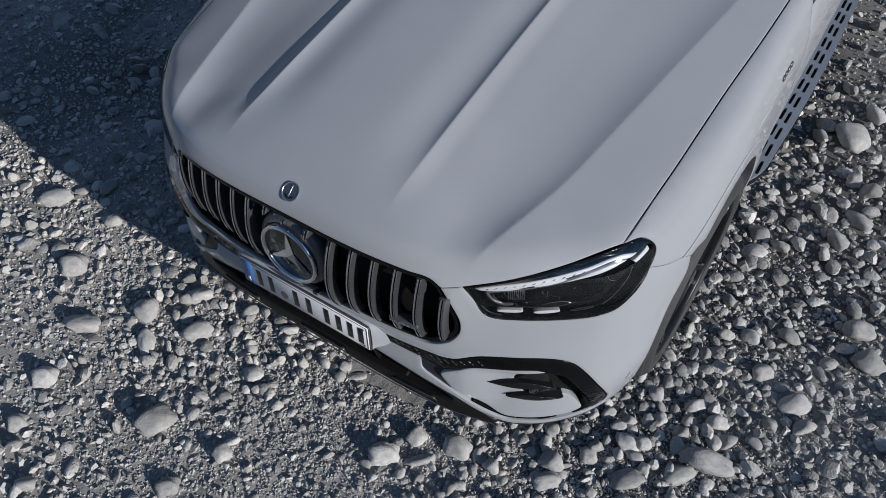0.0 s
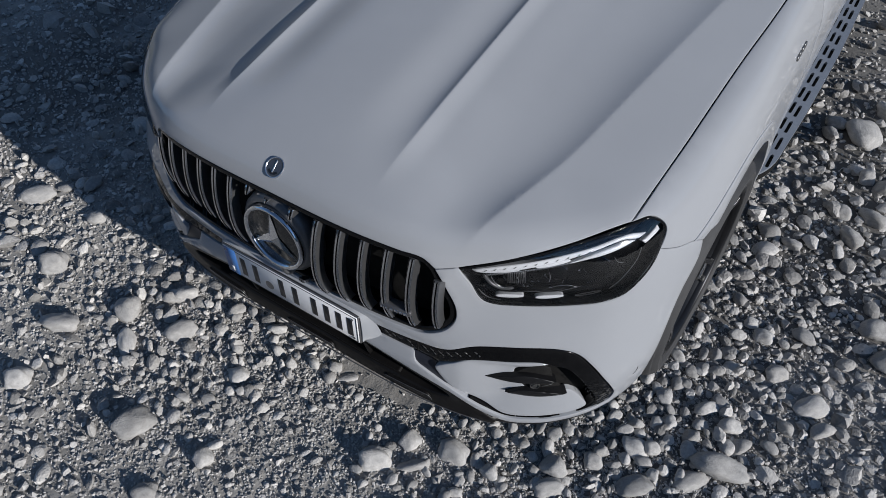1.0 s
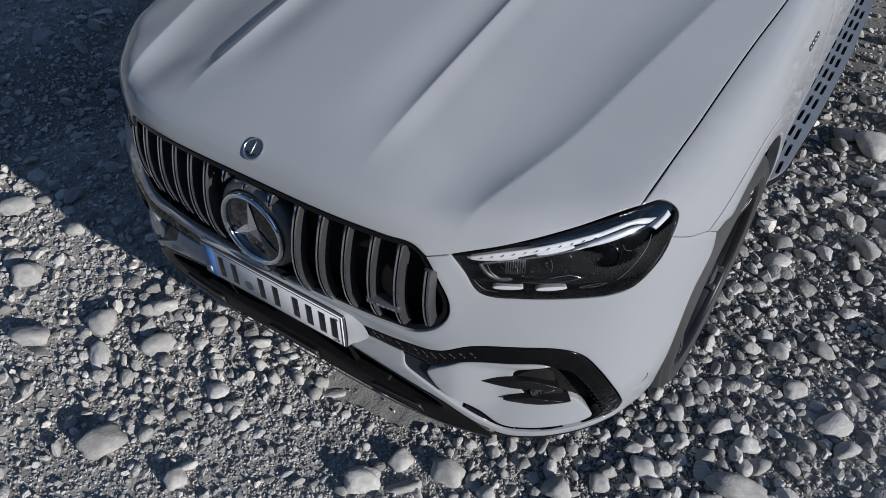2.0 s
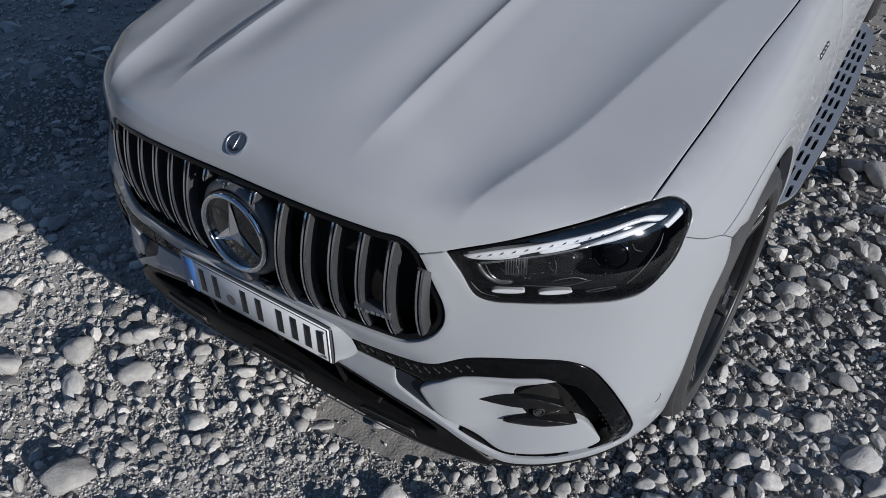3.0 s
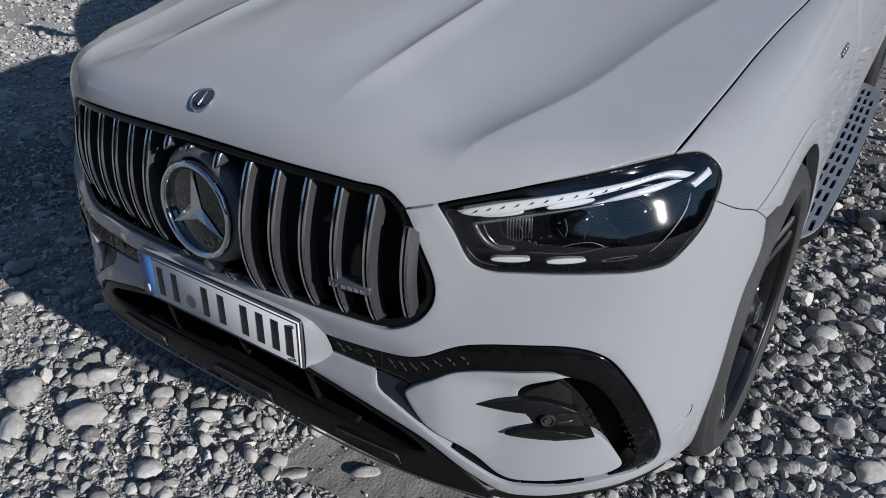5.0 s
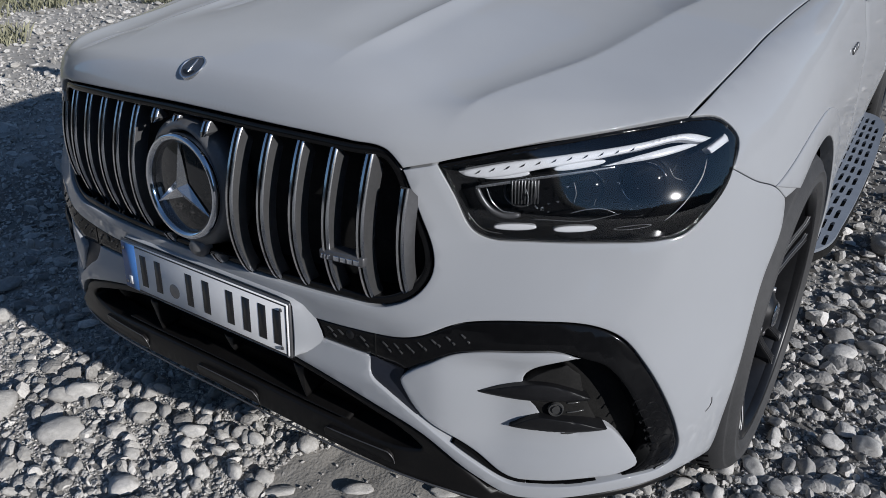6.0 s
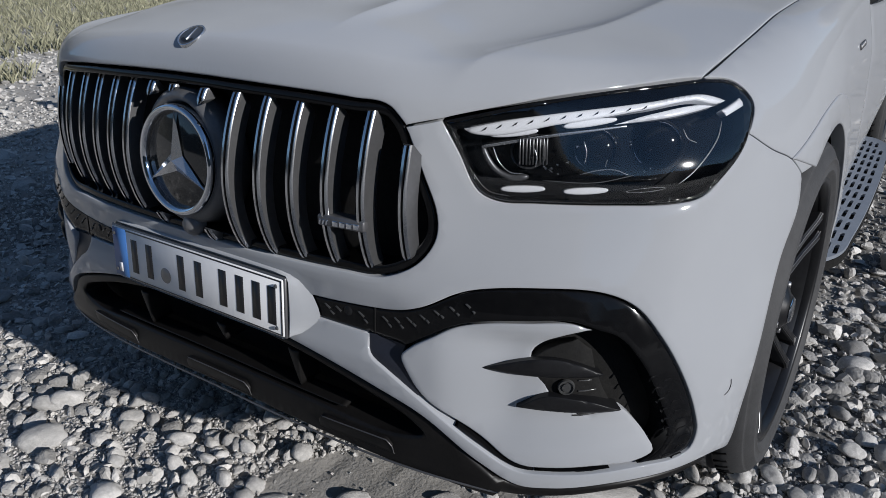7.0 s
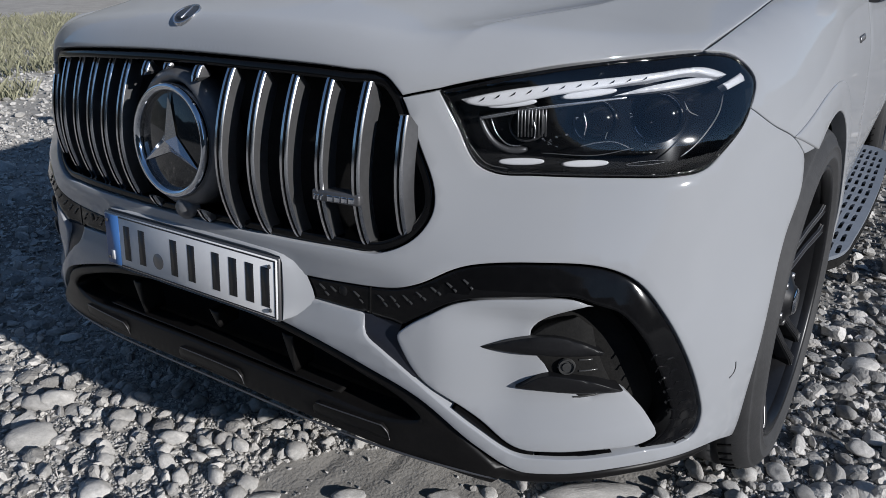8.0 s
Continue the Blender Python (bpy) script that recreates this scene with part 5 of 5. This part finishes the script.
river_stone(0.52, 0.03, 0.062, 0.046, 12)
river_stone(0.43, -0.08, 0.052, 0.027, 45)
river_stone(0.66, 0.04, 0.039, 0.031, -19)
river_stone(0.83, 0.17, 0.051, 0.044, -1)
river_stone(0.85, 0.1, 0.062, 0.033, 47)
river_stone(0.93, 0.26, 0.037, 0.038, 32)
river_stone(1.03, 0.37, 0.058, 0.039, 7)
river_stone(1.08, 0.25, 0.069, 0.036, 46)
river_stone(1.23, 0.36, 0.061, 0.032, 50)
river_stone(1.29, 0.45, 0.091, 0.055, 12)
river_stone(1.27, 0.61, 0.041, 0.038, 27)
river_stone(1.04, 0.6, 0.037, 0.038, 9)
river_stone(1.32, 0.56, 0.043, 0.031, 53)
river_stone(1.48, 0.82, 0.074, 0.042, 49)
river_stone(1.53, 0.75, 0.047, 0.03, 42)
river_stone(1.18, 0.63, 0.044, 0.029, 46)
river_stone(1.66, 1.13, 0.069, 0.055, 51)
river_stone(1.59, 1.25, 0.06, 0.056, 13)
river_stone(1.4, 1.65, 0.056, 0.055, -22)
river_stone(1.29, 2.3, 0.106, 0.075, -51)
river_stone(1.35, 2.51, 0.061, 0.065, -25)
river_stone(1.45, 2, 0.05, 0.059, 0)
river_stone(1.45, 1.8, 0.058, 0.065, -1)
river_stone(1.34, 1.78, 0.04, 0.042, 7)
river_stone(1.13, 1.43, 0.055, 0.037, 46)
river_stone(1.21, 1.51, 0.041, 0.043, 2)
river_stone(1.25, 1.02, 0.042, 0.031, 8)
river_stone(1.38, 1.1, 0.047, 0.034, 10)
river_stone(1.34, 0.89, 0.049, 0.035, 48)
river_stone(0.2, 0.18, 0.039, 0.025, 38)
river_stone(0.39, 0.3, 0.052, 0.023, 38)
river_stone(0.47, 0.37, 0.02, 0.019, 38)
river_stone(0.68, 0.49, 0.118, 0.031, 37)
river_stone(-0.8, -0.02, 0.047, 0.034, 37)
river_stone(-0.33, 0.09, 0.04, 0.029, 39)
river_stone(0.03, 0.07, 0.042, 0.024, 45)
river_stone(0.87, 0.62, 0.041, 0.019, 42)
tries = [(0.055, 0.085, 60, 0), (0.035, 0.055, 520, 0), (0.024, 0.035, 4300, 0), (0.014, 0.024, 20000, 0), (0.007, 0.014, 105000, 1), (0.0035, 0.0075, 105000, 2)]
small, grit = [], []
for lo, hi, count, near in tries:
    for _ in range(count):
        if near == 2:
            x, y = rnd.normal(0.2, 1.05), rnd.normal(0.25, 0.75)
        elif (draw := rnd.rand()) < (0.42 if near else 0.34):
            x, y = rnd.normal(-0.1, 1.15), rnd.normal(0.5, 1.0)
        elif draw < (0.56 if lo < 0.02 else 0.5):
            x, y = rnd.normal(1.5, 0.45), rnd.normal(1.1, 0.95)
        elif draw < 0.8:
            x, y = rnd.uniform(-5.0, -0.9), rnd.uniform(-0.6, 4.6)
        else:
            x, y = rnd.normal(-1.4, 2.6 if near else 3.2), rnd.normal(1.6, 1.9 if near else 2.6)
        if not (X0 + 0.2 < x < X1 - 0.2 and Y0 + 0.2 < y < Y1 - 0.2):
            continue
        r = lo + (hi - lo) * rnd.rand() ** 1.6
        if near == 0 and r > 0.034 and -1.5 < x < 1.8 and -0.9 < y < 1.5 or sandy(x, y) and rnd.rand() < 0.985:
            continue
        if hidden(x, y) or rnd.rand() < min(0.97, bare(x, y)) * (1 if r > 0.02 else 0.75 if near < 2 else 0.3) or (near < 2 and not place(x, y, r)):
            continue
        (stones if r > 0.014 else small if r > 0.007 else grit).append((x, y, r, False))


for _ in range(11000):
    x, y, r = rnd.uniform(X0 + 0.3, X1 - 0.3), rnd.uniform(Y0 + 0.3, Y1 - 0.3), 0.018 + 0.04 * rnd.rand() ** 2.5
    if math.hypot(x + 0.6, y - 0.8) > 2.2 and not hidden(x, y) and rnd.rand() > 0.5 * bare(x, y) and place(x, y, r):
        stones.append((x, y, r, False))


for _ in range(5200):
    x, y, r = rnd.uniform(-9.5, -3.2), rnd.uniform(0.2, 6.5), 0.012 + 0.024 * rnd.rand() ** 1.6
    if place(x, y, r):
        stones.append((x, y, r, False))


def lie(x, y, r, big, shape):
    """How a stone lies: flattened, turned at random, a third sunk in the sand."""
    k = rnd.uniform(0.6, 0.95), rnd.uniform(0.5, 0.68) if big and r > 0.052 else rnd.uniform(0.3, 0.4) if sandy(x, y) else rnd.uniform(0.5, 0.8)
    e = Euler((rnd.normal(0, 0.12), rnd.normal(0, 0.12), rnd.uniform(0, 6.28)))
    z = float(ground_z(x, y)) + r * k[1] * rnd.uniform(0.25, 0.75)
    return Matrix.LocRotScale((x, y, z), e, (r * 1.12, r * 1.12 * k[0], r * 1.12 * k[1]))


mids = [pebble(2, 200 + i, 6 + i % 6, (12, 24, 40)[i % 3]) for i in range(12)]
tiny = [pebble(1, 300 + i, 6 + i % 4, 24) for i in range(12)]
grain = (np.array([(1, 0, 0), (-1, 0.1, 0), (0, 1, 0.1), (0.1, -1, 0), (0, 0, 0.9), (0, 0.1, -0.9)]), np.array([(0, 2, 4), (2, 1, 4), (1, 3, 4), (3, 0, 4), (2, 0, 5), (1, 2, 5), (3, 1, 5), (0, 3, 5)]))
view = sorted(range(len(stones)), key=lambda i: (-stones[i][3], -(stones[i][2] - 0.02 * math.hypot(stones[i][0] - 0.4, stones[i][1] - 0.3))))
apart = view[:300]
rest = view[300:]
for i in apart:
    ob = new("stone", meshes[rnd.randint(len(meshes))])
    ob.parent = ground
    ob.matrix_basis = lie(*stones[i], 0)


def heap(name, items, shapes, label):
    it = np.array([p[:3] for p in items])
    kind = rnd.randint(len(shapes), size=len(it))
    vs, fs, base = [], [], 0
    for k, (v, f) in enumerate(shapes):
        p = it[kind == k]
        n = len(p)
        c, s = (fn(np.stack([rnd.normal(0, 0.3, n), rnd.normal(0, 0.3, n), rnd.uniform(0, 6.28, n)])) for fn in (np.cos, np.sin))
        o, l = np.zeros(n), np.ones(n)
        rx = np.stack([l, o, o, o, c[0], -s[0], o, s[0], c[0]], -1).reshape(n, 3, 3)
        ry = np.stack([c[1], o, s[1], o, l, o, -s[1], o, c[1]], -1).reshape(n, 3, 3)
        rz = np.stack([c[2], -s[2], o, s[2], c[2], o, o, o, l], -1).reshape(n, 3, 3)
        flat = rnd.uniform(0.32, 0.85, n)
        size = 1.12 * p[:, 2, None] * np.stack([l, rnd.uniform(0.5, 0.98, n), flat], -1)
        z = ground_z(p[:, 0], p[:, 1]) + p[:, 2] * flat * rnd.uniform(0.2, 0.8, n)
        q = np.einsum("nij,nvj->nvi", rz @ ry @ rx, v[None] * size[:, None]) + np.stack([p[:, 0], p[:, 1], z], -1)[:, None]
        vs.append(q.reshape(-1, 3))
        fs.append((f[None] + (base + np.arange(n) * len(v))[:, None, None]).reshape(-1, 3))
        base += n * len(v)
    vs, fs = np.concatenate(vs), np.concatenate(fs)
    me = bpy.data.meshes.new(name)
    me.vertices.add(len(vs))
    me.vertices.foreach_set("co", vs.ravel())
    me.loops.add(fs.size)
    me.loops.foreach_set("vertex_index", fs.ravel())
    me.polygons.add(len(fs))
    me.polygons.foreach_set("loop_start", np.arange(0, fs.size, 3))
    me.update(calc_edges=True)
    me.materials.append(GRAVEL)
    me.set_sharp_from_angle(angle=radians(30))
    return tagged(new(name, me), label, "gravel", kind="stuff")



close = [i for i in rest if math.hypot(stones[i][0] - 0.3, stones[i][1] - 0.2) < (3.2 if stones[i][2] > 0.027 else 1.25)]
wide = sorted(set(rest) - set(close))
heap("river_pebbles", [stones[i] for i in close], mids, "grey rounded river pebbles spread over sand")
heap("small_pebbles", [stones[i] for i in wide], tiny, "small grey river pebbles spread over sand")
heap("fine_gravel", small, tiny, "fine grey gravel between the pebbles")

heap("grit", grit, [grain], "coarse grey grit on the sand")

# dry grass at the edge of the gravel
vs, fs = [], []
for _ in range(9000):
    a, b = rnd.uniform(0, 1), rnd.uniform(-1, 1)
    x, y = -6.6 - 16 * a ** 1.6, 4.6 + 7 * b
    if rough(np.float64(x), np.float64(y), 0.9, 21) < -0.05 and x > -8.5:
        continue
    z, hgt, tw = float(ground_z(x, y)), rnd.uniform(0.06, 0.22), rnd.uniform(0, 6.28)
    for j in range(5):
        t = tw + j * 1.3
        w, l = 0.006 + 0.006 * rnd.rand(), rnd.uniform(0.2, 0.8) * hgt
        cx, cy = x + 0.04 * rnd.normal(), y + 0.04 * rnd.normal()
        base = len(vs)
        vs += [(cx - w * math.sin(t), cy + w * math.cos(t), z), (cx + w * math.sin(t), cy - w * math.cos(t), z), (cx + l * 0.5 * math.cos(t), cy + l * 0.5 * math.sin(t), z + hgt * 0.7), (cx + l * math.cos(t), cy + l * math.sin(t), z + hgt)]
        fs += [(base, base + 1, base + 2), (base + 2, base + 1, base + 3)]
link = link_mesh("dry_grass", vs, fs, GRASS, None, "", False)
tagged(link, "dry yellow-green grass at the gravel's edge", "grass", kind="stuff")

# wooded hills all round, far off
a = np.linspace(0, 2 * np.pi, 241)
rows = []
for r, k in ((380, -0.02), (430, 0.45), (500, 0.85), (560, 1.0)):
    az = (a + np.pi) % (2 * np.pi) - np.pi
    up = smooth((-az - 0.68) / 0.2) * smooth((az + 1.9) / 0.6)
    west = smooth((np.abs(az) - 1.3) / 0.5)
    h = 85 + 40 * np.exp(-((az + 0.35) / 0.5) ** 2) + 300 * up + 250 * west * (az > 0) + 10 * np.sin(3 * a + 0.6) + 8 * np.sin(7 * a + 2) + 5 * np.sin(17 * a) + 3 * np.sin(41 * a)
    rows.append(np.stack([r * np.cos(a), r * np.sin(a), k * h], -1))
v = np.concatenate(rows)
f = [(i * 241 + j, i * 241 + j + 1, (i + 1) * 241 + j + 1, (i + 1) * 241 + j) for i in range(3) for j in range(240)]
tagged(link_mesh("hills", v, f, HILL, None), "dark wooded hills far off", "hill", kind="structure")
